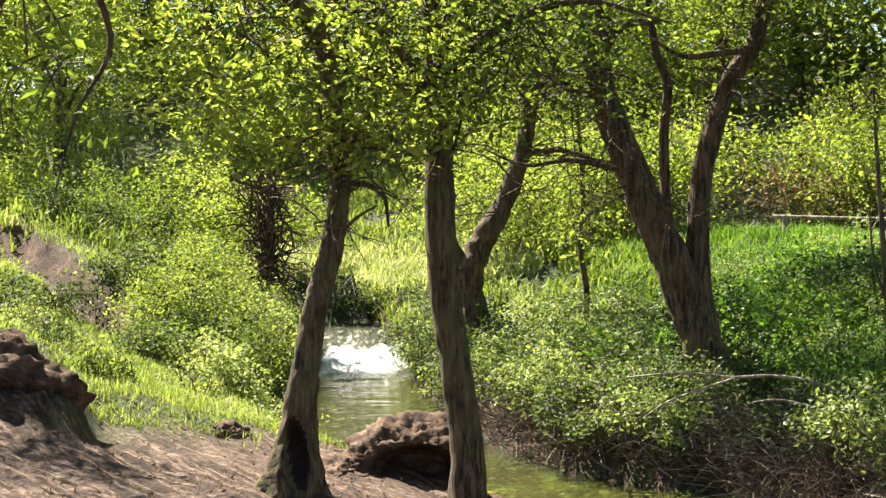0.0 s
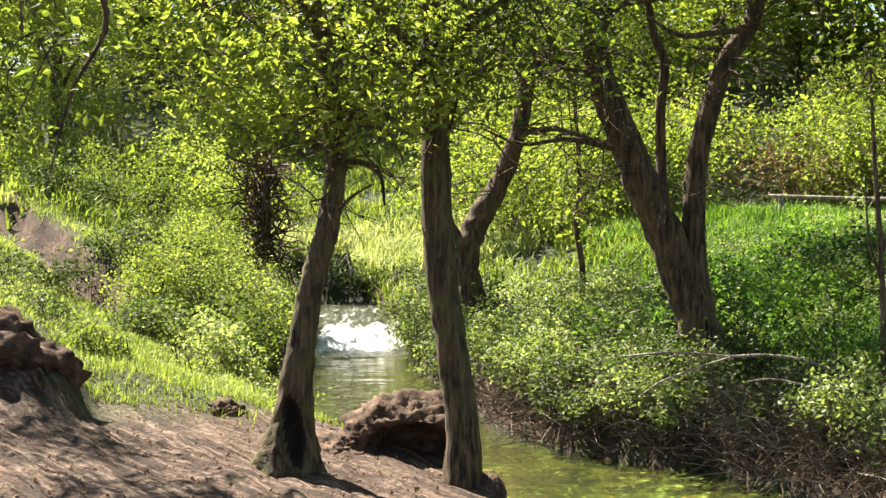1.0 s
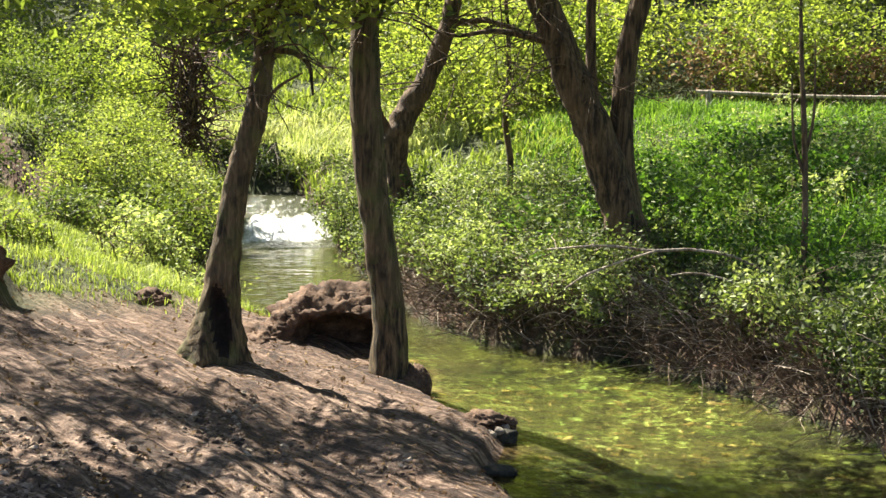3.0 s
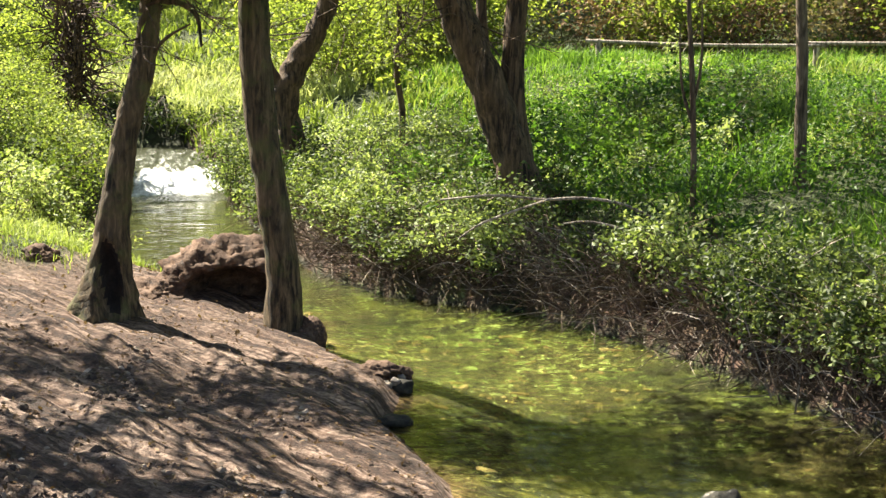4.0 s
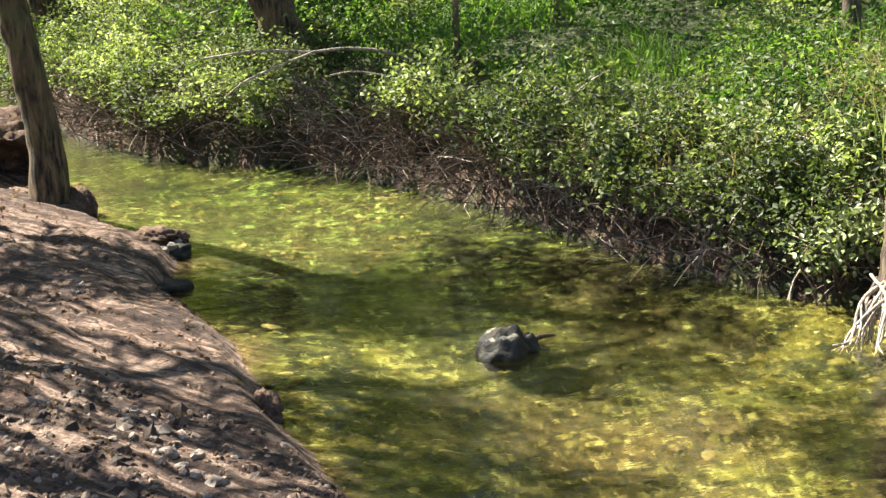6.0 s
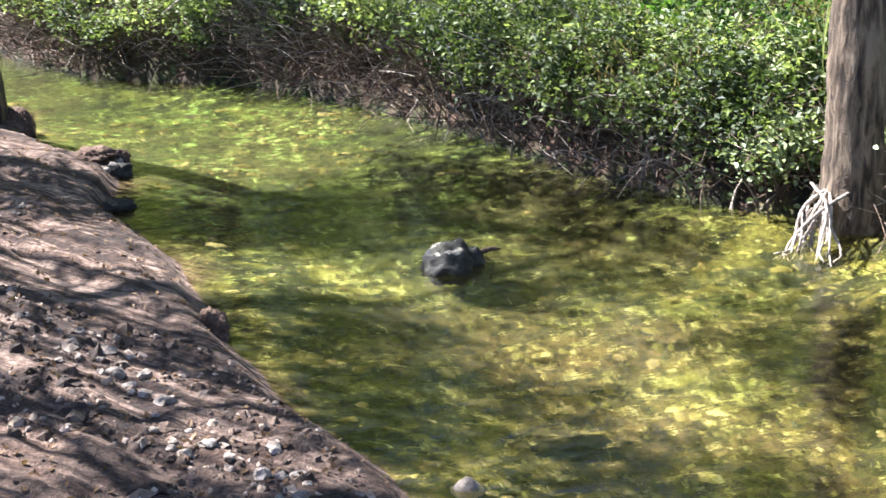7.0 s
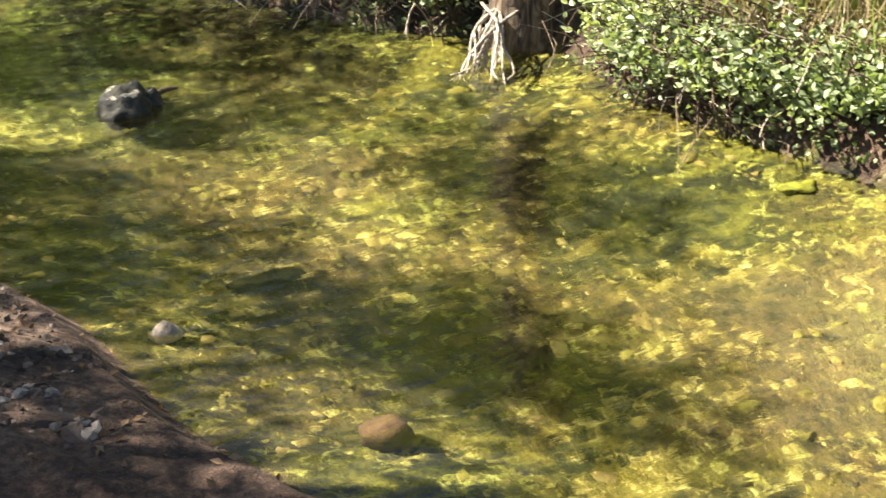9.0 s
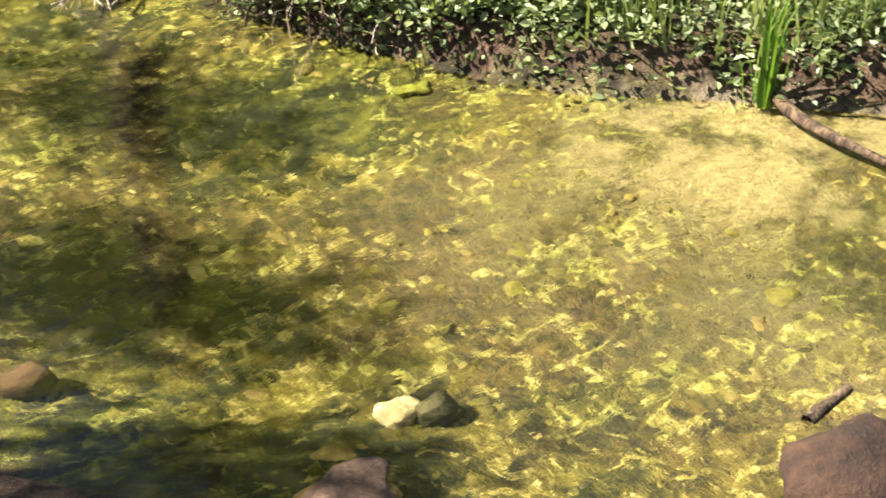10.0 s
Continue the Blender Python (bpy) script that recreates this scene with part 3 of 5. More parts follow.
middle_tree = tree("brown-barked tree standing at the water's edge", [
    ([(0.17, 10.63, -0.15), (0.18, 10.63, 0.5), (0.11, 10.63, 1.05), (0.03, 10.63, 1.6), (-0.02, 10.63, 2.2), (-0.03, 10.63, 2.9), (-0.06, 10.63, 4.2), (0.0, 10.7, 5.6)],
     [0.17, 0.125, 0.115, 0.115, 0.115, 0.10, 0.085, 0.045]),
    ([(0.02, 10.63, 3.3), (0.45, 10.5, 3.65), (1.0, 10.4, 3.8), (1.6, 10.4, 3.65)], [0.04, 0.03, 0.008]),
    ([(0.0, 10.63, 2.95), (-0.35, 10.5, 3.5), (-0.9, 10.4, 3.9)], [0.04, 0.03, 0.01]),
    ([(0.0, 10.63, 2.5), (0.14, 10.6, 3.0), (0.2, 10.6, 3.5)], [0.014, 0.01, 0.005]),
], [((0.15, 10.2, 3.2), (0.6, 0.3, 0.5), 20, 16), ((0.7, 10.6, 3.3), (0.7, 0.6, 0.45), 26, 18), ((0.3, 10.7, 3.6), (0.9, 0.8, 0.45), 40, 20), ((-0.5, 10.5, 3.75), (0.9, 0.8, 0.5), 40, 20), ((1.2, 10.6, 4.0), (1.0, 0.9, 0.40), 26, 20), ((0.1, 10.9, 5.6), (0.8, 0.8, 0.5), 30, 24)],
    M_LEAF, M_BARK_MOSS, 0.075, seg=24, rings=12, rough=0.09, spread=0.13)

forked_tree = tree("rough-barked tree forking over the far bank", [
    ([(0.42, 17.2, 0.15), (0.40, 17.2, 0.9), (0.32, 17.2, 1.5), (0.50, 17.2, 1.95), (0.72, 17.2, 2.35), (0.95, 17.2, 3.0), (1.05, 17.2, 3.8), (1.1, 17.2, 5)],
     [0.16, 0.14, 0.15, 0.14, 0.12, 0.10, 0.08, 0.03]),
    ([(0.32, 17.2, 1.5), (0.1, 17.1, 1.95), (-0.05, 17.0, 2.6)], [0.09, 0.05, 0.02]),
    ([(0.9, 17.2, 2.9), (1.4, 17.0, 2.95), (2.0, 16.8, 2.75)], [0.04, 0.03, 0.01]),
    # this limb and the high unseen clumps are added to shade the far bank
    ([(1.08, 17.2, 4.2), (1.3, 18.6, 6.0), (1.8, 20.2, 7.2), (3.0, 20.8, 7.6)], [0.06, 0.05, 0.04, 0.015]),
], [((1.0, 17.2, 3.9), (1.4, 1.2, 0.9), 130, 22), ((0.3, 17.2, 4.4), (1.4, 1.2, 0.9), 100, 22), ((1.3, 20.2, 7.4), (1.8, 1.8, 0.6), 240, 28), ((1.2, 18.3, 6.2), (1.5, 1.5, 0.6), 150, 28), ((2.2, 19.2, 7.0), (1.3, 1.4, 0.6), 200, 28), ((3.6, 20.6, 7.6), (1.5, 1.6, 0.6), 40, 26)], M_LEAF, M_BARK, 0.072, rough=0.3, rings=12, spread=0.14)

big_tree = tree("large leaning twin-stemmed tree rising from brambles", [
    ([(2.72, 13.8, 0.35), (2.50, 13.8, 0.9), (2.25, 13.8, 1.6), (1.94, 13.8, 2.3), (1.63, 13.8, 3.05), (1.45, 13.8, 3.6), (1.43, 13.8, 4.3), (1.2, 13.9, 5.5)],
     [0.29, 0.20, 0.18, 0.165, 0.145, 0.13, 0.11, 0.05]),
    ([(2.55, 13.85, 0.85), (2.45, 13.9, 1.6), (2.44, 13.9, 2.2), (2.50, 13.9, 2.75), (2.72, 13.9, 3.5), (2.95, 13.9, 3.85), (3.1, 13.9, 4.4), (3.4, 14, 5.2)],
     [0.13, 0.12, 0.105, 0.10, 0.09, 0.08, 0.07, 0.03]),
    ([(2.2, 13.95, 1.9), (2.14, 14.0, 2.4), (2.12, 14.0, 3.0), (2.15, 14.0, 3.5), (2.04, 14.0, 3.8), (1.95, 14.0, 4.4)], [0.06, 0.05, 0.045, 0.03]),
    ([(2.9, 13.85, 3.8), (2.6, 13.6, 3.75), (2.2, 13.4, 3.7), (1.9, 13.3, 3.85)], [0.035, 0.03, 0.01]),
    ([(1.46, 13.8, 3.7), (1.65, 13.7, 4.0), (2.0, 13.6, 4.05)], [0.07, 0.05, 0.02]),
    ([(1.55, 13.8, 3.3), (1.1, 13.5, 3.45), (0.6, 13.3, 3.4), (0.3, 13.2, 3.5)], [0.04, 0.03, 0.008]),
    ([(1.75, 13.8, 2.65), (1.2, 13.5, 2.75), (0.75, 13.3, 2.7), (0.35, 13.1, 2.85)], [0.03, 0.022, 0.006]),
# the highest clumps are added out of sight to dapple the far bank
], [((1.5, 13.9, 4.4), (1.5, 1.3, 0.6), 120, 22), ((3.0, 13.9, 4.6), (1.5, 1.3, 0.7), 120, 22), ((0.8, 13.6, 3.7), (0.9, 0.8, 0.4), 60, 18), ((2.2, 14.2, 5.8), (2.6, 2.0, 0.8), 150, 26), ((0.7, 15.2, 5.8), (1.5, 1.5, 0.6), 60, 26), ((4.2, 15.6, 6.0), (1.7, 1.6, 0.7), 80, 26), ((2.3, 14.6, 3.2), (0.9, 0.4, 0.5), 30, 16), ((1.5, 12.2, 6.0), (1.6, 1.4, 0.5), 26, 34), ((3.2, 11.8, 6.2), (1.3, 1.3, 0.5), 14, 34)],
    M_LEAF, M_BARK, 0.07, seg=24, rings=14, rough=0.16, spread=0.13)

sapling = tree("thin dark sapling standing in the undergrowth", [
    ([(3.66, 11.9, 0.5), (3.65, 11.9, 1.2), (3.61, 11.9, 1.9), (3.55, 11.9, 2.6), (3.5, 11.9, 3.4)], [0.03, 0.027, 0.022, 0.01]),
    ([(3.63, 11.9, 1.55), (3.52, 11.9, 1.9), (3.48, 11.9, 2.4)], [0.016, 0.012, 0.005]),
    ([(3.62, 11.9, 1.7), (3.68, 11.9, 2.1), (3.66, 11.9, 2.7)], [0.014, 0.012, 0.005]),
], [((3.5, 11.9, 3.3), (0.5, 0.5, 0.5), 30, 14)], M_LEAF, M_TWIG, 0.07, seg=8)

young_tree = tree("young straight tree with grey-brown bark in grass", [
    ([(5.02, 13.0, 0.8), (5.0, 13.0, 1.4), (4.97, 13.0, 2.2), (4.92, 13.0, 3.0), (4.9, 13.0, 4.2)], [0.065, 0.055, 0.052, 0.03]),
], [((4.9, 13.0, 4.2), (1.2, 1.0, 0.7), 80, 20)], M_LEAF, M_BARK_PALE, 0.075, seg=10)

bank_tree = tree("straight tree with red-brown bark on the grassy bank", [
    ([(6.42, 10.2, 0.6), (6.40, 10.2, 1.3), (6.36, 10.2, 2.2), (6.3, 10.2, 4.0)], [0.09, 0.075, 0.07, 0.04]),
], [((6.3, 10.2, 4.4), (1.4, 1.2, 0.8), 90, 20)], M_LEAF, M_BARK_PALE, 0.075, seg=10)

root_tree = tree("stout furrowed tree with bare roots at the waterline", [
    ([(4.51, 6.44, -0.1), (4.50, 6.44, 0.25), (4.49, 6.46, 0.7), (4.51, 6.48, 1.2), (4.57, 6.5, 2.2), (4.7, 6.5, 3.6), (4.8, 6.5, 5.0)],
     [0.22, 0.175, 0.155, 0.145, 0.135, 0.11, 0.05]),
], [((4.9, 6.6, 5.2), (1.6, 1.6, 0.9), 100, 20)], M_LEAF, M_BARK_PALE, 0.075, seg=20, rough=0.16)

thin_tree = tree("thin straight tree deep in the thicket", [
    ([(1.74, 18.0, 0.4), (1.78, 18.0, 1.2), (1.70, 18.0, 1.8), (1.73, 18.0, 2.5), (1.62, 18.0, 3.8)], [0.045, 0.04, 0.035, 0.015])],
    [((1.7, 18.0, 3.9), (1.2, 1.0, 0.8), 80, 20), ((1.72, 17.8, 2.3), (0.55, 0.4, 0.8), 34, 20)], M_LEAF, M_BARK, 0.075, seg=8)

# shade trees added on the camera's own bank, crowns over the stream; mostly unseen
tree("leafy tree on the near bank shading the stream", [
    ([(-4.2, 6.5, 0.5), (-4.1, 6.5, 2.0), (-3.8, 6.6, 3.6), (-3.2, 6.7, 5.5), (-2.6, 6.8, 7.0)], [0.24, 0.2, 0.16, 0.12, 0.05]),
    ([(-3.8, 6.6, 3.8), (-2.8, 7.2, 5.2), (-1.6, 7.8, 5.8)], [0.1, 0.07, 0.03]),
    ([(-3.9, 6.6, 3.4), (-3.2, 7.8, 4.2), (-2.4, 8.6, 4.1), (-2.0, 8.8, 3.4), (-2.2, 8.75, 2.9), (-2.35, 8.7, 2.3)], [0.06, 0.04, 0.025, 0.012, 0.004]),
    ([(-2.4, 8.6, 4.0), (-2.7, 8.8, 3.4), (-2.65, 8.8, 2.8)], [0.02, 0.012, 0.004]),
], [((-2.4, 8.8, 3.3), (0.55, 0.5, 0.8), 30, 12)], M_LEAF, M_BARK, 0.085)

# unseen tree added to shade the path and the near half of the stream
shade_tree = tree("unseen tall spreading tree added to shade path and stream", [
    ([(-6.2, 8.6, 0.5), (-6.0, 8.6, 2.2), (-5.4, 8.7, 4.0), (-4.2, 8.8, 5.6), (-3.0, 9.0, 6.6)], [0.28, 0.24, 0.19, 0.13, 0.05]),
    ([(-5.2, 8.7, 4.4), (-3.4, 9.4, 5.2), (-1.6, 10.2, 5.6), (0.2, 10.8, 5.7)], [0.12, 0.09, 0.06, 0.02]),
    ([(-5.0, 8.7, 4.7), (-3.4, 7.6, 5.4), (-1.8, 6.8, 5.7), (-0.6, 6.4, 5.8)], [0.11, 0.08, 0.05, 0.02]),
    ([(-4.6, 8.8, 5.2), (-3.6, 10.8, 5.7), (-2.8, 12.4, 5.9)], [0.09, 0.06, 0.02]),
    ([(-5.7, 8.6, 3.4), (-4.6, 8.2, 4.2), (-3.2, 7.8, 4.35), (-1.9, 7.6, 4.4)], [0.08, 0.05, 0.03, 0.012]),
    ([(-5.5, 8.65, 3.8), (-4.5, 9.2, 4.4), (-3.2, 9.4, 4.55), (-1.9, 9.3, 4.6)], [0.08, 0.05, 0.03, 0.012]),
    ([(-5.5, 8.7, 3.9), (-4.7, 10.0, 4.5), (-3.6, 10.9, 4.65), (-2.4, 11.2, 4.7)], [0.08, 0.05, 0.03, 0.012]),
], [((-0.2, 11.0, 5.6), (1.1, 2.1, 0.5), 60, 30), ((-1.7, 9.2, 5.6), (0.9, 1.2, 0.4), 80, 30), ((0.2, 8.7, 5.6), (0.4, 1.0, 0.4), 45, 30), ((-0.6, 7.2, 5.6), (0.4, 0.6, 0.4), 30, 30), ((-1.3, 6.1, 5.6), (0.5, 0.6, 0.4), 36, 30), ((-2.4, 7.1, 5.6), (0.8, 0.8, 0.4), 70, 30), ((-1.0, 7.9, 5.6), (0.5, 0.6, 0.4), 36, 30), ((-4.2, 11.7, 5.6), (0.9, 0.7, 0.4), 45, 30), ((-6.0, 13.0, 6.2), (1.3, 1.7, 0.5), 60, 30)],
    M_LEAF, M_BARK, 0.10, spread=0.13)


def shadow_shoots(owner, n, seed):
    """Long straight shoots close together on the low limbs, added to cast streaked shade."""
    r = np.random.default_rng(seed)
    lines = [np.array(p) for p in (((-4.6, 8.2, 4.2), (-3.2, 7.8, 4.35), (-1.9, 7.6, 4.4)), ((-4.5, 9.2, 4.4), (-3.2, 9.4, 4.55), (-1.9, 9.3, 4.6)), ((-4.7, 10.0, 4.5), (-3.6, 10.9, 4.65), (-2.4, 11.2, 4.7)))]
    T, C = [], []
    for i in range(n):
        line = lines[i % 3]
        u = r.uniform(0, 2)
        k = int(min(u, 1))
        root = line[k] + (line[k + 1] - line[k]) * (u - k)
        p = root + np.array([r.normal() * 0.3, r.normal() * 0.5, r.uniform(0.05, 0.25)])
        L = r.uniform(0.7, 2.0)
        top = p + np.array([r.normal() * 0.05, r.normal() * 0.05, 1]) * L
        T.append(tube([root, p, (p + top) / 2 + r.normal(size=3) * 0.02, top], [0.012, r.uniform(0.02, 0.034), 0.02, 0.008], 5, 9))
        m = int(L * 5)
        C.append(p + (top - p) * r.uniform(0, 1, (m, 1)) + r.normal(size=(m, 3)) * 0.03)
    V, F = join(T)
    tagged(piece("shoot_tangle", V, F, M_BARK, owner), kind="stuff")
    V, F = leaves(np.concatenate(C), 0.07, 0.5, r=r)
    piece("crown", V, F, M_LEAF, owner)


shadow_shoots(shade_tree, 120, 12)

# unseen trees added so the water reflects leaves instead of open sky
for x, y, hh in ((10.5, 13.5, 8.0), (12.5, 16.5, 9.0), (8.6, 9.2, 7.5)):
    zz = up_from(x, y)
    tree("added tall tree on the far bank, high crown screening the sky", [
        ([(x, y, zz), (x + 0.1, y, zz + 2), (x, y + 0.1, zz + 4.5), (x + 0.2, y, zz + hh)], [0.13, 0.11, 0.09, 0.03]),
        ([(x, y, zz + 3.8), (x - 0.8, y - 0.3, zz + 4.8), (x - 1.4, y - 0.6, zz + 5.4)], [0.06, 0.04, 0.01]),
    ], [((x, y, zz + 5.2), (1.9, 1.8, 0.9), 110, 24), ((x + 0.3, y, zz + 7.0), (1.9, 1.8, 1.1), 110, 24), ((x, y, zz + 9.0), (1.6, 1.5, 1.2), 90, 24)], M_LEAF, M_BARK, 0.11, spread=0.22, twigs=False)

# ---------------- the wood behind ----------------
def wood():
    """Far trees and the thicket under them."""
    r = np.random.default_rng(23)
    spots = [(-9.5, 36), (-6.2, 39), (-2.5, 38), (0.5, 40), (3.8, 33.5), (7.0, 36), (10.5, 33.5), (14.0, 35), (-13.5, 41), (-8.5, 44), (-1.5, 44), (4.5, 42), (10, 41), (17, 39), (20, 34), (18, 28.5)]
    for i, (x, y) in enumerate(spots):
        z = up_from(x, y)
        lean = r.normal(0, 0.4, 2)
        hgt = 7.5 if y < 30 and x < 12 else r.uniform(13, 16) if x > 3 else r.uniform(9, 10.5)
        stems = [([(x, y, z), (x + lean[0] * 0.3, y, z + hgt * 0.3), (x + lean[0] * 0.8, y + lean[1], z + hgt * 0.65), (x + lean[0], y + lean[1], z + hgt)], [0.18, 0.14, 0.1, 0.03])]
        for k in range(3):
            a = r.uniform(0, 6.28)
            b = z + hgt * r.uniform(0.25, 0.6)
            stems.append(([(x + lean[0] * 0.5, y, b), (x + math.cos(a) * 1.0, y + math.sin(a), b + 0.6), (x + math.cos(a) * 1.8, y + math.sin(a) * 1.8, b + 1.0)], [0.07, 0.05, 0.015]))
        balls = []
        for k in range(15):
            a, q = r.uniform(0, 6.28), r.uniform(0.3, 2.0)
            up = r.uniform(1.5, 6.5) if k < 9 else r.uniform(0.5, 1.0) * hgt
            balls.append(((x + math.cos(a) * q, y + math.sin(a) * q * 0.8, z + up), (1.7, 1.4, 1.0), 54, 22))
        tree("woodland tree with a sunlit yellow-green crown" if i % 2 else "woodland tree with a dense green crown", stems, balls,
             M_LEAF_YELLOW if i % 3 != 1 else M_LEAF, M_BARK, 0.125, "woodland_tree", 7, 0.1, 0.26, twigs=False, aspect=0.6)


wood()


def bush(label, spots, mat, size, name="bush", spread=0.14, stem_mat=None, aspect=0.65, oval=False):
    """A bush: arching stems set with sprays of leaves. spots: (centre, radii, sprays, leaves a spray)."""
    c0 = spots[0][0]
    at = (c0[0], c0[1], float(on_ground(c0[0], c0[1])))
    b = thing(name, at, label, "bush")
    C, T = [], []
    for centre, radii, clumps, per in spots:
        c, mid = spray(centre, radii, clumps, per, spread)
        C.append(c)
        for m in mid[::2]:
            g = np.array([centre[0] + rng.normal() * radii[0] * 0.4, centre[1] + rng.normal() * radii[1] * 0.4, 0])
            g[2] = up_from(g[0], g[1], -0.03)
            k = (g + m) / 2 + np.array([rng.normal() * 0.1, rng.normal() * 0.1, 0.18])
            T.append(tube([g, k, m], [0.007, 0.003], 3, 5))
        # shoots that stand out of the mass
        for _ in range(max(3, clumps // 9)):
            d = rng.normal(size=3) * np.array([1, 1, 0.5]) + np.array([0, 0, 0.8])
            d /= np.linalg.norm(d)
            p0 = np.asarray(centre) + d * np.asarray(radii) * 0.7
            p2 = p0 + d * rng.uniform(0.18, 0.42) + np.array([0, 0, -0.03])
            T.append(tube([p0, (p0 + p2) / 2 + rng.normal(size=3) * 0.02, p2], [0.004, 0.002], 3, 4))
            q = int(per * 0.7)
            C.append(p0 + (p2 - p0) * rng.uniform(0, 1, (q, 1)) + rng.normal(size=(q, 3)) * size * 0.7)
    V, F = leaves(np.concatenate(C), size, aspect, oval=oval)
    piece("leaves", V, F, mat, b)
    V, F = join(T)
    tagged(piece("stem_tangle", V, F, stem_mat or M_TWIG, b), kind="stuff")
    return b


def thickets():
    r = np.random.default_rng(5)
    # understory at the wood's edge
    for i in range(26):
        a = radians(r.uniform(-19, 33))
        d = r.uniform(24, 32) if radians(2) < a < radians(9) else r.uniform(27, 33) if a > 0 else r.uniform(33, 38)
        x, y = d * math.sin(a), d * math.cos(a)
        z = float(on_ground(x, y))
        bush("dense leafy shrub at the wood's edge", [((x, y, z + 1.0), (1.5, 1.1, 1.0), 110, 30)], M_LEAF_YELLOW if i % 2 else M_LEAF, 0.085, "shrub", 0.22)
    # sunny shrubs in the meadow above the cascade
    for x, y, q in ((-5.4, 25.2, 1.0), (-4.4, 26.0, 1.2), (-3.5, 25.0, 1.0), (-2.9, 27.6, 1.0), (1.5, 25.4, 1.0), (2.6, 25.6, 1.3), (-6.6, 27.2, 1.2)):
        z = float(on_ground(x, y))
        bush("sunlit leafy shrub in the meadow", [((x, y, z + 0.85 * q), (0.95 * q, 0.7 * q, 0.85 * q), int(90 * q), 28)], M_LEAF_YELLOW if x > -5 else M_GRASS, 0.065, "shrub", 0.13)
    # brambles along the far bank, in mounds with hollows between
    for i in range(62):
        y = 5.2 + 14 * (i + r.uniform(0, 1)) / 62
        x = float(bank_right(y)) + r.uniform(0.2, 0.8)
        if 5.2 < y < 7.0:
            x += 0.9
        if 10.0 < y < 13.4 and i % 2:
            continue
        z = float(on_ground(x, y))
        k = r.uniform(0.28, 0.6) * (0.7 if 11 < y < 14 else 1.0)
        bush("bramble bush of small green leaves over the water's edge" if i % 2 else "bramble thicket with arching stems beside the stream",
             [((x, y, z + k * r.uniform(0.5, 0.95)), (k * r.uniform(0.7, 1.0), k * r.uniform(0.7, 1.0), k * r.uniform(0.6, 0.9)), int(135 * k), 23)], M_BRAMBLE if i % 3 else M_BRAMBLE_PALE, 0.050, "bramble", 0.055, M_DEADWOOD if i % 2 else None, 0.55)
    for x, y in ((1.4, 17.4), (1.9, 18.2), (1.2, 18.6), (0.95, 17.8), (2.4, 17.6)):
        z = float(on_ground(x, y))
        bush("leafy bramble under the trees of the far bank", [((x, y, z + 0.3), (0.55, 0.5, 0.34), 60, 18)], M_BRAMBLE_PALE, 0.05, "bramble", 0.10)
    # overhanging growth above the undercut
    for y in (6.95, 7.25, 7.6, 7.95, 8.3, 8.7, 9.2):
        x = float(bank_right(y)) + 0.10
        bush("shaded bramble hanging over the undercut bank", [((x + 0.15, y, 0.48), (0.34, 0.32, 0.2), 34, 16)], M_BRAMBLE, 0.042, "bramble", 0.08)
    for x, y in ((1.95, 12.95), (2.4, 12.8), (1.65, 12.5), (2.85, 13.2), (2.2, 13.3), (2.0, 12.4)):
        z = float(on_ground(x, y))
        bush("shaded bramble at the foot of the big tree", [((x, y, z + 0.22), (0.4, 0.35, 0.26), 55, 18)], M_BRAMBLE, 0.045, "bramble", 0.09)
    for i in range(16):
        a, d = radians(r.uniform(10.5, 17.5)), r.uniform(14.5, 20)
        x, y = d * math.sin(a), d * math.cos(a)
        z = float(on_ground(x, y))
        bush("tall deep green weeds in the shade of the trees", [((x, y, z + 0.35), (0.6, 0.5, 0.38), 44, 20)], M_WEED, 0.065, "bush", 0.08)
    for i in range(95):
        y = r.uniform(7.5, 21)
        x = float(bank_right(y)) + 0.9 + 6.5 * r.uniform(0, 1) ** 1.4
        z = float(on_ground(x, y))
        k = r.uniform(0.25, 0.55)
        if abs(math.degrees(math.atan2(x, y)) - 11) < 2.6 and y < 14:
            continue
        bush("leafy bramble on the far bank" if i % 2 else "rounded clump of leafy green weeds among grass", [((x, y, z + k * r.uniform(0.4, 1.0)), (k * r.uniform(0.8, 1.4), k * r.uniform(0.8, 1.4), k * r.uniform(0.6, 1.0)), int(95 * k), 20)],
             (M_BRAMBLE_PALE, M_WEED, M_BRAMBLE, M_BRAMBLE_PALE)[i % 4], 0.052, "bramble", 0.06, M_DEADWOOD if i % 3 == 0 else None, 0.55)


thickets()


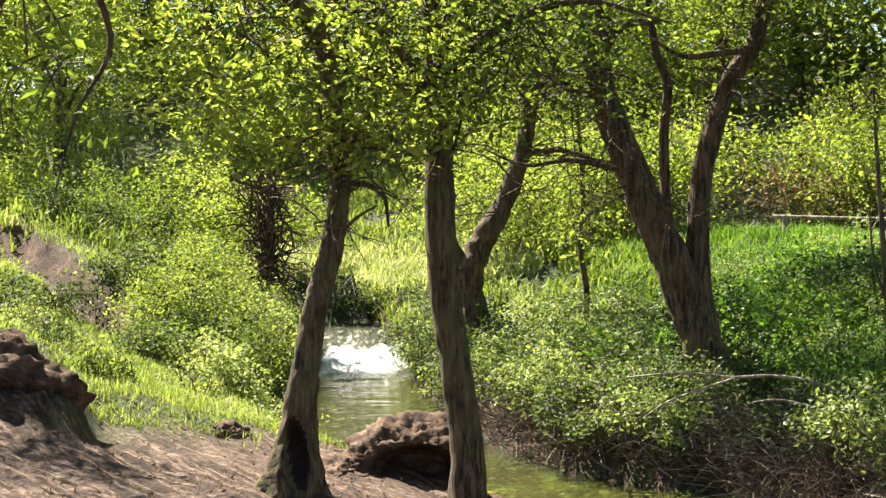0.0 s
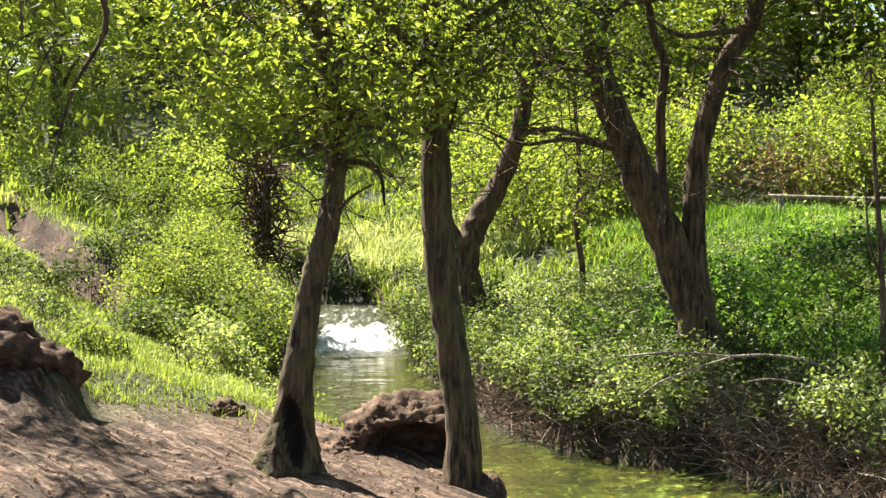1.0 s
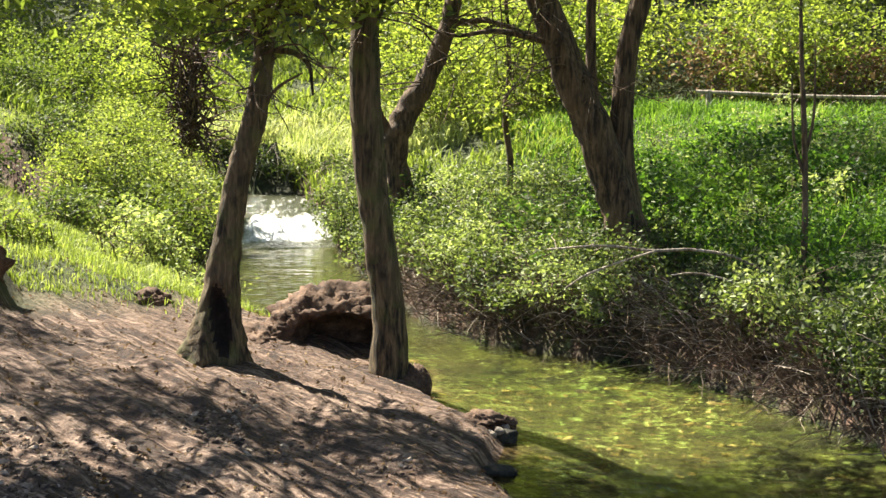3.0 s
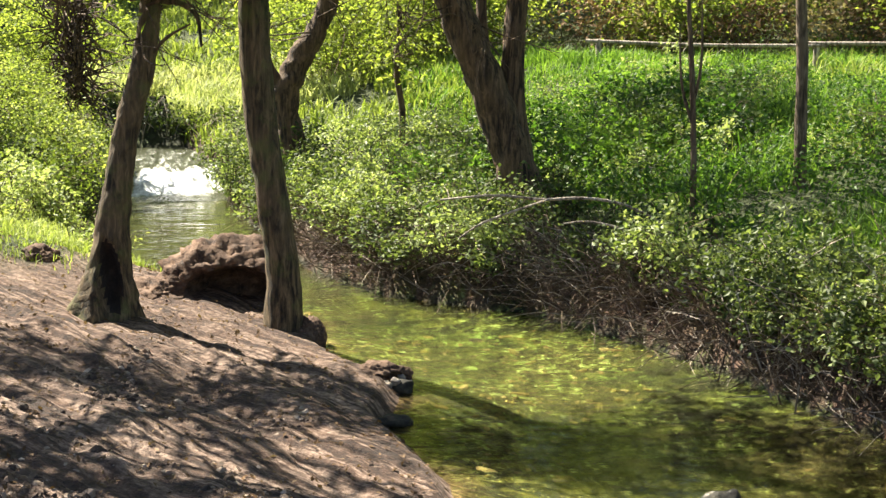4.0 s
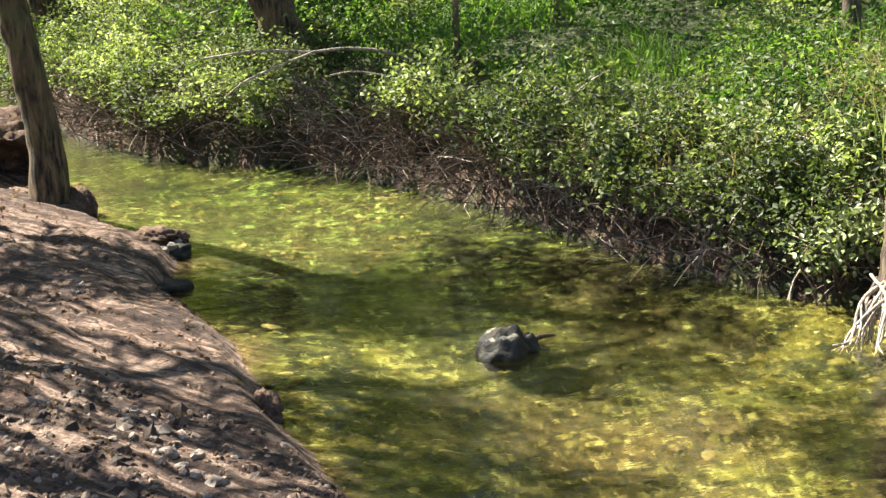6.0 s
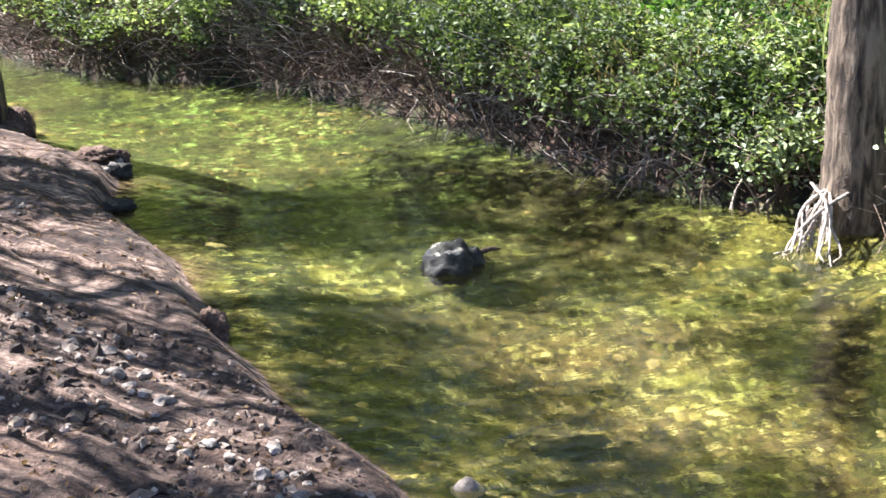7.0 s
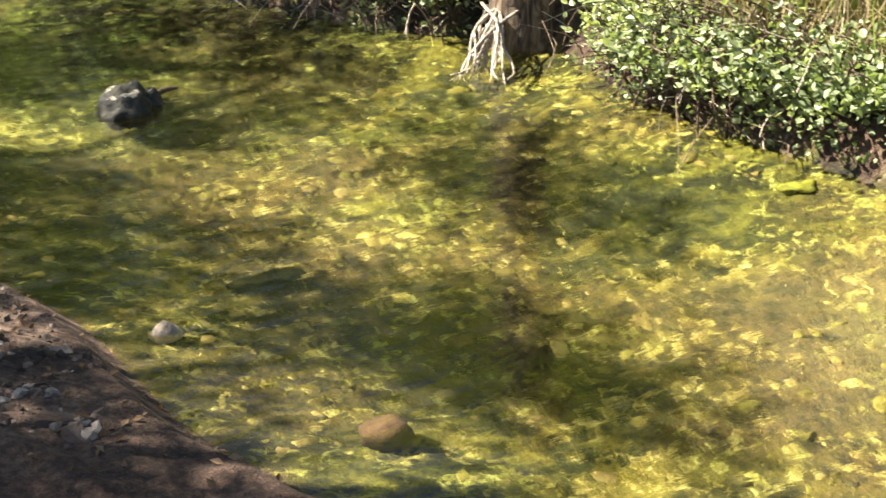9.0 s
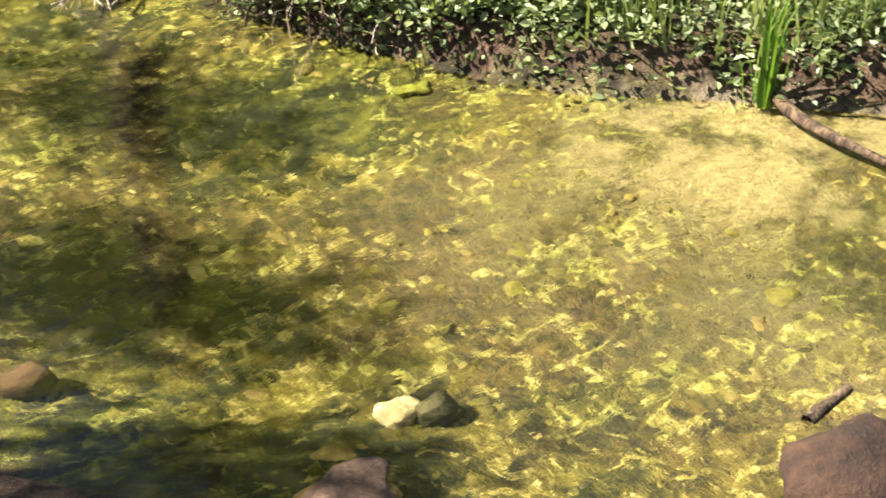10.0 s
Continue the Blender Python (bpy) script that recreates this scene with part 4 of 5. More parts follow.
def grasses():
    r = np.random.default_rng(9)
    # bright turf of the near bank
    x, y = r.uniform(-7.5, 0, 76000), r.uniform(11.5, 24, 76000)
    z, turf, bed, _ = height(x, y)
    k = (r.uniform(0, 1, len(x)) < turf) & (bed < 0.5) & (x < bank_left(y) - 0.1)
    low = 0.35 + 1.1 * np.clip(fractal(x * 2.2, y * 2.2, 3, 49) + 0.45, 0, 1)
    V, F = blades(np.stack([x, y, z - 0.01], 1)[k], 0.12 * low[k], 0.011, 0.8, r)
    tagged(piece("grass", V, F, M_GRASS), "short bright green grass on the sunlit bank", "grass", kind="stuff")
    # tall grass on the far bank
    x, y = np.repeat(r.uniform(2.5, 14, 2600), 13), np.repeat(r.uniform(3, 27, 2600), 13)
    x, y = x + r.normal(0, 0.09, len(x)), y + r.normal(0, 0.09, len(y))
    z, turf, bed, _ = height(x, y)
    k = (x > bank_right(y) + 1.6) & (np.abs(np.degrees(np.arctan2(x, y)) - 28) < 30)
    k &= fractal(x * 0.9, y * 0.9, 3, 46) > -0.10
    ex, ey = np.repeat(r.uniform(2.2, 12.5, 5200), 10), np.repeat(r.uniform(7.5, 25, 5200), 10)
    ex, ey = ex + r.normal(0, 0.11, len(ex)), ey + r.normal(0, 0.11, len(ey))
    x, y = np.r_[x[k], ex], np.r_[y[k], ey]
    z = on_ground(x, y)
    k = (x > bank_right(y) + 1.3) & ((y > 15.5) | (fractal(x * 0.8, y * 0.8, 3, 52) > 0.02))
    tall = 0.25 + 0.75 * np.clip(fractal(x * 0.7, y * 0.7, 3, 47) + 0.5, 0, 1)
    tall = tall * np.where(y > 18, 0.6, 1.0)
    V, F = blades(np.stack([x, y, z - 0.02], 1)[k], 0.68 * tall[k], 0.018, 0.7, r)
    tagged(piece("tall_grass", V, F, M_TALL_GRASS), "tall lush green grass on the far bank", "grass", kind="stuff")


def meadow():
    r = np.random.default_rng(19)
    x, y = r.uniform(-11, 4, 36000), r.uniform(21, 34, 36000)
    z, turf, bed, _ = height(x, y)
    k = (bed < 0.5) & (fractal(x * 0.8, y * 0.8, 3, 44) > -0.12)
    V, F = blades(np.stack([x, y, z - 0.02], 1)[k], 0.28, 0.036, 0.7, r)
    tagged(piece("meadow_grass", V, F, M_GRASS), "pale sunlit meadow grass above the stream", "grass", kind="stuff")
    x, y = np.repeat(r.uniform(-5.5, 1.6, 1500), 9), np.repeat(r.uniform(23.3, 28, 1500), 9)
    x, y = x + r.normal(0, 0.08, len(x)), y + r.normal(0, 0.08, len(y))
    V, F = blades(np.stack([x, y, on_ground(x, y) - 0.02], 1), 0.36, 0.03, 0.9, r)
    tagged(piece("pale_grass", V, F, M_REED), "pale straw-green grass on the sunny bank behind the cascade", "grass", kind="stuff")
    # bright patches of long grass on the far bank
    x, y = np.repeat(r.uniform(3.2, 12, 2200), 12), np.repeat(r.uniform(9, 23, 2200), 12)
    x, y = x + r.normal(0, 0.10, len(x)), y + r.normal(0, 0.10, len(y))
    k = (x > bank_right(y) + 1.3) & (fractal(x * 0.55, y * 0.55, 3, 50) > 0.11) & ((y < 13) | (np.degrees(np.arctan2(x, y)) > 17))
    V, F = blades(np.stack([x, y, on_ground(x, y) - 0.02], 1)[k], 0.46, 0.016, 0.7, r)
    tagged(piece("long_grass", V, F, M_GRASS), "bright patches of long sunlit grass", "grass", kind="stuff")
    # leafy weeds among the tall grass
    n = 9000
    x, y = r.uniform(3, 13, n), r.uniform(6, 25, n)
    z = on_ground(x, y)
    k = (x > bank_right(y) + 1.0) & (fractal(x * 0.9, y * 0.9, 3, 48) > -0.16) & (y < 21)
    C = np.repeat(np.stack([x, y, z + r.uniform(0.08, 0.45, n)], 1)[k], 14, 0)
    C = C + r.normal(size=C.shape) * np.array([0.12, 0.12, 0.07])
    V, F = leaves(C, 0.052, 0.55, r=r)
    tagged(piece("weeds", V, F, M_WEED), "leafy green weeds among tall grass", "weeds", kind="stuff")


grasses()
meadow()


def far_wood():
    """The wood's depth, past counting."""
    r = np.random.default_rng(41)
    n = 9500
    a = np.radians(r.uniform(-24, 74, n))
    d = np.where(a > 0.09, r.uniform(40, 53, n), r.uniform(46, 59, n))
    x, y = d * np.sin(a), d * np.cos(a)
    z = on_ground(x, y) + 20 * r.uniform(0, 1, n) ** 1.5
    C = np.repeat(np.stack([x, y, z], 1), 22, 0)
    C = C + r.normal(size=C.shape) * 0.55
    V, F = leaves(C, 0.26, 0.65, r=r)
    tagged(piece("far_wood", V, F, M_LEAF_YELLOW), "distant wood of sunlit yellow-green leaves", "woodland", kind="stuff")


far_wood()


# ---------------- hollow and flare of the leaning tree ----------------
def shape_hollow():
    ob = [o for o in hollow_tree.children if o.name.startswith("trunk")][0]
    me = ob.data
    co = np.zeros(len(me.vertices) * 3, np.float32)
    me.vertices.foreach_get("co", co)
    co = co.reshape(-1, 3)
    base = np.array([-1.07, 10.3])
    rel = co[:, :2] - base
    ang = np.arctan2(rel[:, 1], rel[:, 0])
    low = 1 - ramp01(co[:, 2], 0.25, 0.95)
    k = 1 + low * (0.25 * np.cos(3 * ang + 0.6) + 0.12 * np.cos(7 * ang))
    co[:, :2] = base + rel * k[:, None]
    # an opening facing the path, lined with rotten wood darkened further for its shade
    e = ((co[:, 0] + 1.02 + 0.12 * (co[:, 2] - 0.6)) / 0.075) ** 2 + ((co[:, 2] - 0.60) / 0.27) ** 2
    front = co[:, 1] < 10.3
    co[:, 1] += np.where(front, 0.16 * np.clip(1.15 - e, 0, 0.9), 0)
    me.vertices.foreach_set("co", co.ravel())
    me.materials.append(M_ROT_SHADED)
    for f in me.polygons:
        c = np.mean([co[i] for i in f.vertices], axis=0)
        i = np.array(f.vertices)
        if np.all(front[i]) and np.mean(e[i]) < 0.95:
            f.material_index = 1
    me.update()


shape_hollow()


def single(name, V, F, mat, label, category, at=(0, 0, 0), group="", smooth=True):
    ob = piece(name, np.asarray(V) + np.asarray(at), F, mat, smooth=smooth)
    return tagged(ob, label, category, group)


def rock(at, radii, mat, label, seed, rough=0.3, turn=0.0, sub=3):
    V, F = boulder(radii, seed, rough, sub)
    c, s = math.cos(turn), math.sin(turn)
    V = np.stack([V[:, 0] * c - V[:, 1] * s, V[:, 0] * s + V[:, 1] * c, V[:, 2]], 1)
    return single("rock", V, F, mat, label, "rock", at)


# ---------------- earth forms ----------------
def clay_lump(at, radii, label, seed, carve=0.0):
    """A block of eroded earth; carve scoops out the side that faces the path."""
    V, F = boulder(radii, seed, 0.30, 5)
    if carve:
        e = ((V[:, 0] - 0.08) / (radii[0] * 0.72)) ** 2 + ((V[:, 2] + 0.12 * radii[2]) / (radii[2] * 0.62)) ** 2
        V[:, 1] += np.where(V[:, 1] < 0, carve * np.clip(1.3 - e, 0, 1), 0)
    return single("earth_block", V, F, M_CLAY, label, "earth", at)


clay_lump((-0.25, 11.55, 0.26), (0.54, 0.42, 0.40), "undercut block of red-brown earth with a crumbling top", 3, 0.62)
clay_lump((-0.78, 11.5, 0.20), (0.24, 0.3, 0.17), "low lump of bare red earth beside the stream", 5)
clay_lump((-3.45, 11.2, 0.80), (0.66, 0.42, 0.52), "overhanging clod of dark eroded earth on the bank", 8, 0.28)
clay_lump((-1.76, 11.9, 0.42), (0.17, 0.14, 0.13), "small dark clod of earth at the turf's edge", 11)
clay_lump((0.36, 10.62, 0.04), (0.13, 0.14, 0.17), "knot of earth and roots at the tree's foot", 13)
V, F = tube([(-3.0, 10.75, 0.95), (-2.85, 10.7, 0.75), (-2.72, 10.68, 0.60), (-2.62, 10.66, 0.48)], [0.05, 0.035, 0.02], 8, 14, 0.2)
single("root", V, F, M_BARK, "dark bare root hanging from the eroded bank", "root")

# ---------------- bare twiggy branches ----------------
def bare_branches(owner, starts, n, seed, reach=0.9, droop=-0.15):
    """Thin leafless branches that fork from the limbs."""
    r = np.random.default_rng(seed)
    T = []
    for i in range(n):
        k = r.integers(0, len(starts) - 1)
        f = r.uniform(0, 1)
        s = np.array(starts[k]) * (1 - f) + np.array(starts[k + 1]) * f
        d = np.array([r.normal(), r.normal() * 0.7, r.normal() * 0.55 + droop])
        d /= np.linalg.norm(d)
        L = reach * r.uniform(0.4, 1.3)
        m = s + d * L * 0.5 + r.normal(size=3) * 0.07
        e = s + d * L + np.array([0, 0, -0.12 * L]) + r.normal(size=3) * 0.08
        T.append(tube([s, m, e], [r.uniform(0.006, 0.013), 0.006, 0.002], 4, 7))
        for _ in range(3):
            q = m + (e - m) * r.uniform(0, 0.8)
            w = q + (d + r.normal(size=3) * 0.8) * L * 0.25
            T.append(tube([q, (q + w) / 2 + r.normal(size=3) * 0.03, w], [0.005, 0.0015], 3, 4))
    V, F = join(T)
    tagged(piece("bare_twig_tangle", V, F, M_BARK, owner), kind="stuff")


bare_branches(big_tree, [(1.93, 13.7, 2.4), (1.63, 13.6, 3.05), (1.45, 13.5, 3.6), (1.0, 13.4, 3.5), (0.5, 13.2, 3.5), (1.4, 13.6, 4.2)], 70, 51)
bare_branches(big_tree, [(2.72, 13.8, 3.4), (2.95, 13.8, 3.85), (3.1, 13.8, 4.4)], 26, 52)
bare_branches(middle_tree, [(0.0, 10.6, 2.7), (0.02, 10.6, 3.3), (0.7, 10.4, 3.7), (-0.6, 10.5, 3.7), (0.0, 10.6, 4.0)], 60, 53, 0.7)
bare_branches(forked_tree, [(0.6, 17.1, 2.2), (0.95, 17.1, 3.0), (1.6, 17.0, 2.9), (2.0, 16.8, 2.8)], 40, 54)
bare_branches(hollow_tree, [(-0.8, 10.25, 2.2), (-0.74, 10.25, 2.7), (-0.5, 10.3, 3.2), (-1.0, 10.4, 3.7)], 44, 55, 0.55)


# ---------------- stones in and by the stream ----------------
def sunk(x, y, radii, mat, label, seed, rough=0.3, turn=0.0):
    """A stone resting on the stream bed; x, y: where it seems to break the surface's line of sight."""
    far = math.hypot(x, y)
    px, py = x, y
    for _ in range(4):
        z = float(on_ground(px, py))
        k = 0.86 * max(-z - radii[2] * 0.8, 0)
        px, py = x + k * x / far, y + k * y / far
    return rock((px, py, z + radii[2] * 0.55), radii, mat, label, seed, rough, turn)


rock((2.27, 6.66, -0.06), (0.16, 0.13, 0.17), M_STONE_MOSS, "dark mossy rock standing out of the stream, pale lichen on top", 2, 0.42, 0.3, 4)
rock((2.40, 6.68, -0.11), (0.11, 0.09, 0.18), M_STONE_MOSS, "small dark rock touching a larger one in the stream", 4, 0.34)
rock((1.52, 4.36, -0.05), (0.06, 0.045, 0.085), M_STONE_PALE, "pale flat stone breaking the water", 6, 0.2)
sunk(1.84, 3.36, (0.085, 0.075, 0.085), M_STONE_RED, "reddish stone under the clear water", 7, 0.3)
V, F = tube([(2.42, 6.74, 0.01), (2.52, 6.78, 0.02), (2.60, 6.82, 0.0)], [0.016, 0.014, 0.006], 6, 10, 0.3, 5)
single("branch", V, F, M_BARK, "dark stick caught against a rock in the stream", "branch")
sunk(2.0, 4.55, (0.16, 0.06, 0.07), M_STONE_DARK, "dark weedy stone on the stream bed", 9, 0.35, -0.1)
sunk(2.52, 2.34, (0.075, 0.06, 0.075), M_STONE_DARK, "dark-sided stone on the sunny stream bed", 12, 0.3)
sunk(2.44, 2.41, (0.08, 0.07, 0.06), M_STONE_PALE, "pale stone on the sunny stream bed", 14, 0.3)
rock((3.02, 1.30, -0.02), (0.22, 0.17, 0.17), M_STONE_RED, "rounded red-brown rock in the shallows", 15, 0.25)
clay_lump((0.95, 6.16, 0.02), (0.075, 0.085, 0.11), "dark knob of hard earth at the bank's foot", 16)
clay_lump((0.76, 9.30, 0.06), (0.22, 0.13, 0.11), "crumbling earth at the tip of the bank", 17, 0.1)
for k, (x, y, q) in enumerate(((0.80, 9.14, 0.05), (0.88, 9.17, 0.04), (0.70, 9.12, 0.035), (0.93, 9.27, 0.035))):
    rock((x, y, 0.06 + 0.02 * (k % 2)), (q, q * 0.7, q * 0.6), M_STONE_PALE, "small pale stone at the tip of the bank", 60 + k, 0.5, k * 0.7)
rock((0.93, 9.22, 0.02), (0.08, 0.06, 0.06), M_STONE_DARK, "dark wet stone at the tip of the bank", 18, 0.4)
rock((0.80, 8.44, 0.01), (0.13, 0.06, 0.05), M_STONE_DARK, "low dark stone lapped by the stream", 19, 0.35)
sunk(1.98, 2.2, (0.26, 0.14, 0.045), M_CLAY, "brown slab under water beside the bank", 20, 0.3, 0.3)


sunk(4.25, 4.05, (0.08, 0.06, 0.03), M_ALGAE, "yellow algae clump under the water", 72, 0.7)


def pale_stones():
    r = np.random.default_rng(77)
    for i in range(46):
        k = i / 46
        y = 6.0 - 2.2 * k + r.normal() * 0.12
        x = 0.30 + 0.72 * k + r.normal() * 0.10
        if x > float(bank_left(y)) - 0.12:
            continue
        q = r.uniform(0.012, 0.034)
        V, F = boulder((q, q * r.uniform(0.6, 1), q * r.uniform(0.5, 0.9)), 30 + i, 0.65, 2)
        single("stone", V, F, M_STONE_PALE, "small pale stone lying on the muddy bank", "stone", (x, y, float(on_ground(x, y)) + q * 0.15), "stones on the bank", False)


pale_stones()


def island_stone(name, *stops):
    n = Nodes(name)
    geo = n.t.nodes.new("ShaderNodeNewGeometry")
    c = n.ramp(geo.outputs["Random Per Island"], *stops)
    c = n.mix(n.ramp(n.noise(28, 5, 0.7), (0.4, (0, 0, 0)), (0.65, (0.8, 0.8, 0.8))), c, n.mix(1.0, c, (0.45, 0.42, 0.3), "MULTIPLY"))
    return n.surface(c, 0.85, n.bump(n.noise(45, 4, 0.7), 0.6, 0.015))


M_BED_STONE = island_stone("algae_covered_pebble", (0.0, (0.02, 0.018, 0.006)), (0.35, (0.09, 0.072, 0.018)), (0.6, (0.12, 0.105, 0.02)), (0.8, (0.14, 0.10, 0.04)), (0.97, (0.24, 0.20, 0.10)))
M_PEBBLE = island_stone("earthy_pebble", (0.0, (0.03, 0.017, 0.011)), (0.45, (0.085, 0.051, 0.033)), (0.75, (0.20, 0.135, 0.095)), (0.97, (0.48, 0.38, 0.30)))
M_LITTER = foliage("leaf_litter", (0.05, 0.03, 0.016), (0.14, 0.085, 0.045), (0.30, 0.21, 0.13), 0.15, 0.02)


def scatter_stones(P, size, r, flat=0.55):
    """Small rough stones from one eight-cornered form each."""
    n = len(P)
    form = np.array([(1, 0, 0), (0.6, 0.75, 0), (-0.5, 0.85, 0), (-1, 0, 0), (-0.55, -0.8, 0), (0.5, -0.85, 0), (0.5, 0.1, 0.8), (-0.2, 0.4, 1.0), (-0.3, -0.4, 0.9), (0.25, -0.35, 0.95)])
    tris = np.array([(0, 1, 6), (1, 7, 6), (1, 2, 7), (2, 3, 7), (3, 8, 7), (3, 4, 8), (4, 5, 8), (5, 9, 8), (5, 0, 9), (0, 6, 9), (6, 7, 8), (6, 8, 9)])
    a = r.uniform(0, 6.28, n)
    V = form[None] * (1 + 0.28 * r.normal(size=(n, 10, 1)))
    V = V * (size * r.lognormal(0, 0.45, (n, 1, 1))) * np.array([1, 0.8, flat])
    c, s = np.cos(a)[:, None], np.sin(a)[:, None]
    V = np.stack([V[..., 0] * c - V[..., 1] * s, V[..., 0] * s + V[..., 1] * c, V[..., 2]], -1) + P[:, None]
    F = tris[None] + (np.arange(n) * 10)[:, None, None]
    return V.reshape(-1, 3), F.reshape(-1, 3)


def small_stuff():
    r = np.random.default_rng(88)
    y = r.uniform(0.6, 12, 9000)
    x = bank_left(y) + (bank_right(y) - bank_left(y)) * r.uniform(0.02, 0.98, 9000)
    z, _, bed, sand = height(x, y)
    keep = (fractal(x * 1.3, y * 1.3, 3, 55) > -0.08) & (sand < 0.6)
    V, F = scatter_stones(np.stack([x, y, z - 0.012], 1)[keep], 0.020, r, 0.45)
    tagged(piece("stream_pebbles", V, F, M_BED_STONE, smooth=True), "algae-covered pebbles on the stream bed", "pebbles", kind="stuff")
    y = r.uniform(3.2, 10.5, 16000)
    x = bank_left(y) - 3.6 * r.uniform(0, 1, 16000)
    z = on_ground(x, y)
    keep = (fractal(x * 1.1, y * 1.1, 3, 56) - 0.13 * np.abs(y - 5.8) > -0.14) & (x < bank_left(y) - 0.12)
    V, F = scatter_stones(np.stack([x, y, z - 0.004], 1)[keep], 0.015, r, 0.6)
    tagged(piece("bank_pebbles", V, F, M_PEBBLE), "loose pebbles and crumbs of earth on the bank", "pebbles", kind="stuff")
    y = r.uniform(4.8, 8.2, 2400)
    x = bank_left(y) - 0.5 - 2.8 * r.uniform(0, 1, 2400)
    keep = fractal(x * 0.9, y * 0.9, 3, 57) + 0.03 * (6.8 - y) > -0.02
    V, F = scatter_stones(np.stack([x, y, on_ground(x, y) - 0.006], 1)[keep], 0.013, r, 0.6)
    tagged(piece("gravel", V, F, M_PEBBLE), "crumbs of dry earth and gravel strewn over the path", "gravel", kind="stuff")
    y = r.uniform(3.2, 13, 5500)
    x = bank_left(y) - 5 * r.uniform(0, 1, 5500)
    z = on_ground(x, y)
    V, F = leaves(np.stack([x, y, z + 0.008], 1), 0.035, 0.55, 0.0, r, 3.0)
    tagged(piece("leaf_litter", V, F, M_LITTER), "dry brown leaf litter on trodden earth", "leaf litter", kind="stuff")


small_stuff()


# ---------------- dead stems along the far bank ----------------
def dead_stems():
    r = np.random.default_rng(99)
    T, D = [], []
    for i in range(4200):
        y = r.uniform(4.4, 16.5) if i < 2600 else r.uniform(8.6, 13.6)
        x = float(bank_right(y)) + (r.uniform(-0.05, 0.75) if i < 2600 else r.uniform(0.0, 1.3))
        if 5.7 < y < 6.8 and i % 5:
            continue
        z = float(on_ground(x, y))
        L = r.uniform(0.18, 0.6)
        a = r.normal(math.pi, 0.9)
        d = np.array([math.cos(a), math.sin(a) * 0.8, r.uniform(-0.1, 1.3)])
        d /= np.linalg.norm(d)
        p0 = np.array([x, y, z + r.uniform(0, 0.15)])
        p1 = p0 + d * L * 0.5 + r.normal(size=3) * 0.04
        p2 = p0 + d * L + np.array([0, 0, -0.25 * L]) + r.normal(size=3) * 0.05
        p2[2] = max(p2[2], -0.03)
        (D if i % 3 else T).append(tube([p0, p1, p2], [r.uniform(0.003, 0.0065), 0.002], 3, 5))
    V, F = join(T)
    tagged(piece("dead_stems", V, F, M_DEADWOOD), "tangle of dry grey stems hanging over the water's edge", "dead stems", kind="stuff")
    V, F = join(D)
    tagged(piece("dark_stems", V, F, M_TWIG), "dark bare bramble stems along the undercut bank", "dead stems", kind="stuff")


dead_stems()

for pts, radii, label in (
    ([(1.55, 12.3, 0.88), (2.0, 12.2, 0.93), (2.41, 12.16, 0.90), (2.74, 12.09, 0.92), (3.06, 12.02, 0.88), (3.34, 11.94, 0.76), (3.5, 11.9, 0.62)], [0.008, 0.013, 0.012, 0.007], "long pale fallen branch lying across the brambles"),
    ([(1.7, 12.2, 0.56), (1.88, 12.16, 0.69), (2.14, 12.11, 0.80), (2.45, 12.08, 0.91)], [0.007, 0.010, 0.010], "pale side branch propped on a fallen branch"),
    ([(2.55, 11.95, 0.72), (2.75, 11.9, 0.745), (2.97, 11.83, 0.71), (3.1, 11.8, 0.66)], [0.006, 0.010, 0.006], "short pale stick caught in the brambles"),
    ([(4.05, 7.25, 0.06), (4.3, 7.27, 0.13), (4.6, 7.3, 0.17), (4.85, 7.3, 0.2)], [0.018, 0.022, 0.018], "bleached stick jutting from the undercut bank"),
    ([(4.05, 6.95, -0.02), (4.15, 7.05, 0.12), (4.35, 7.2, 0.2)], [0.010, 0.010, 0.008], "thin pale stick leaning on the undercut bank"),
    ([(5.5, 3.4, 0.22), (5.3, 3.05, 0.12), (5.0, 2.67, 0.06), (4.85, 2.3, 0.05), (4.78, 1.9, 0.03)], [0.012, 0.022, 0.028, 0.022, 0.010], "dark bent branch lying on the pale sand"),
    ([(5.02, 2.75, 0.06), (5.3, 2.55, 0.10), (5.7, 2.5, 0.14)], [0.012, 0.010, 0.006], "dark forked stick on the pale sand"),
    ([(3.18, 1.52, 0.0), (3.38, 1.5, 0.02)], [0.022, 0.015], "short black stick in the shallows"),
    ([(4.35, 5.2, 0.03), (4.5, 4.9, 0.05), (4.62, 4.5, 0.04)], [0.010, 0.012, 0.006], "thin brown stick at the water's edge"),
):
    if "brambles" in label or "propped" in label:
        pts = [(x * 0.955, y * 0.955, z + (2.4 - z) * 0.045) for x, y, z in pts]
    V, F = tube(pts, radii, 8, 8 * len(pts), 0.2, len(label))
    dark = "dark" in label or "black" in label or "brown" in label
    single("branch", V, F, M_BARK if dark else M_DEADWOOD, label, "branch")


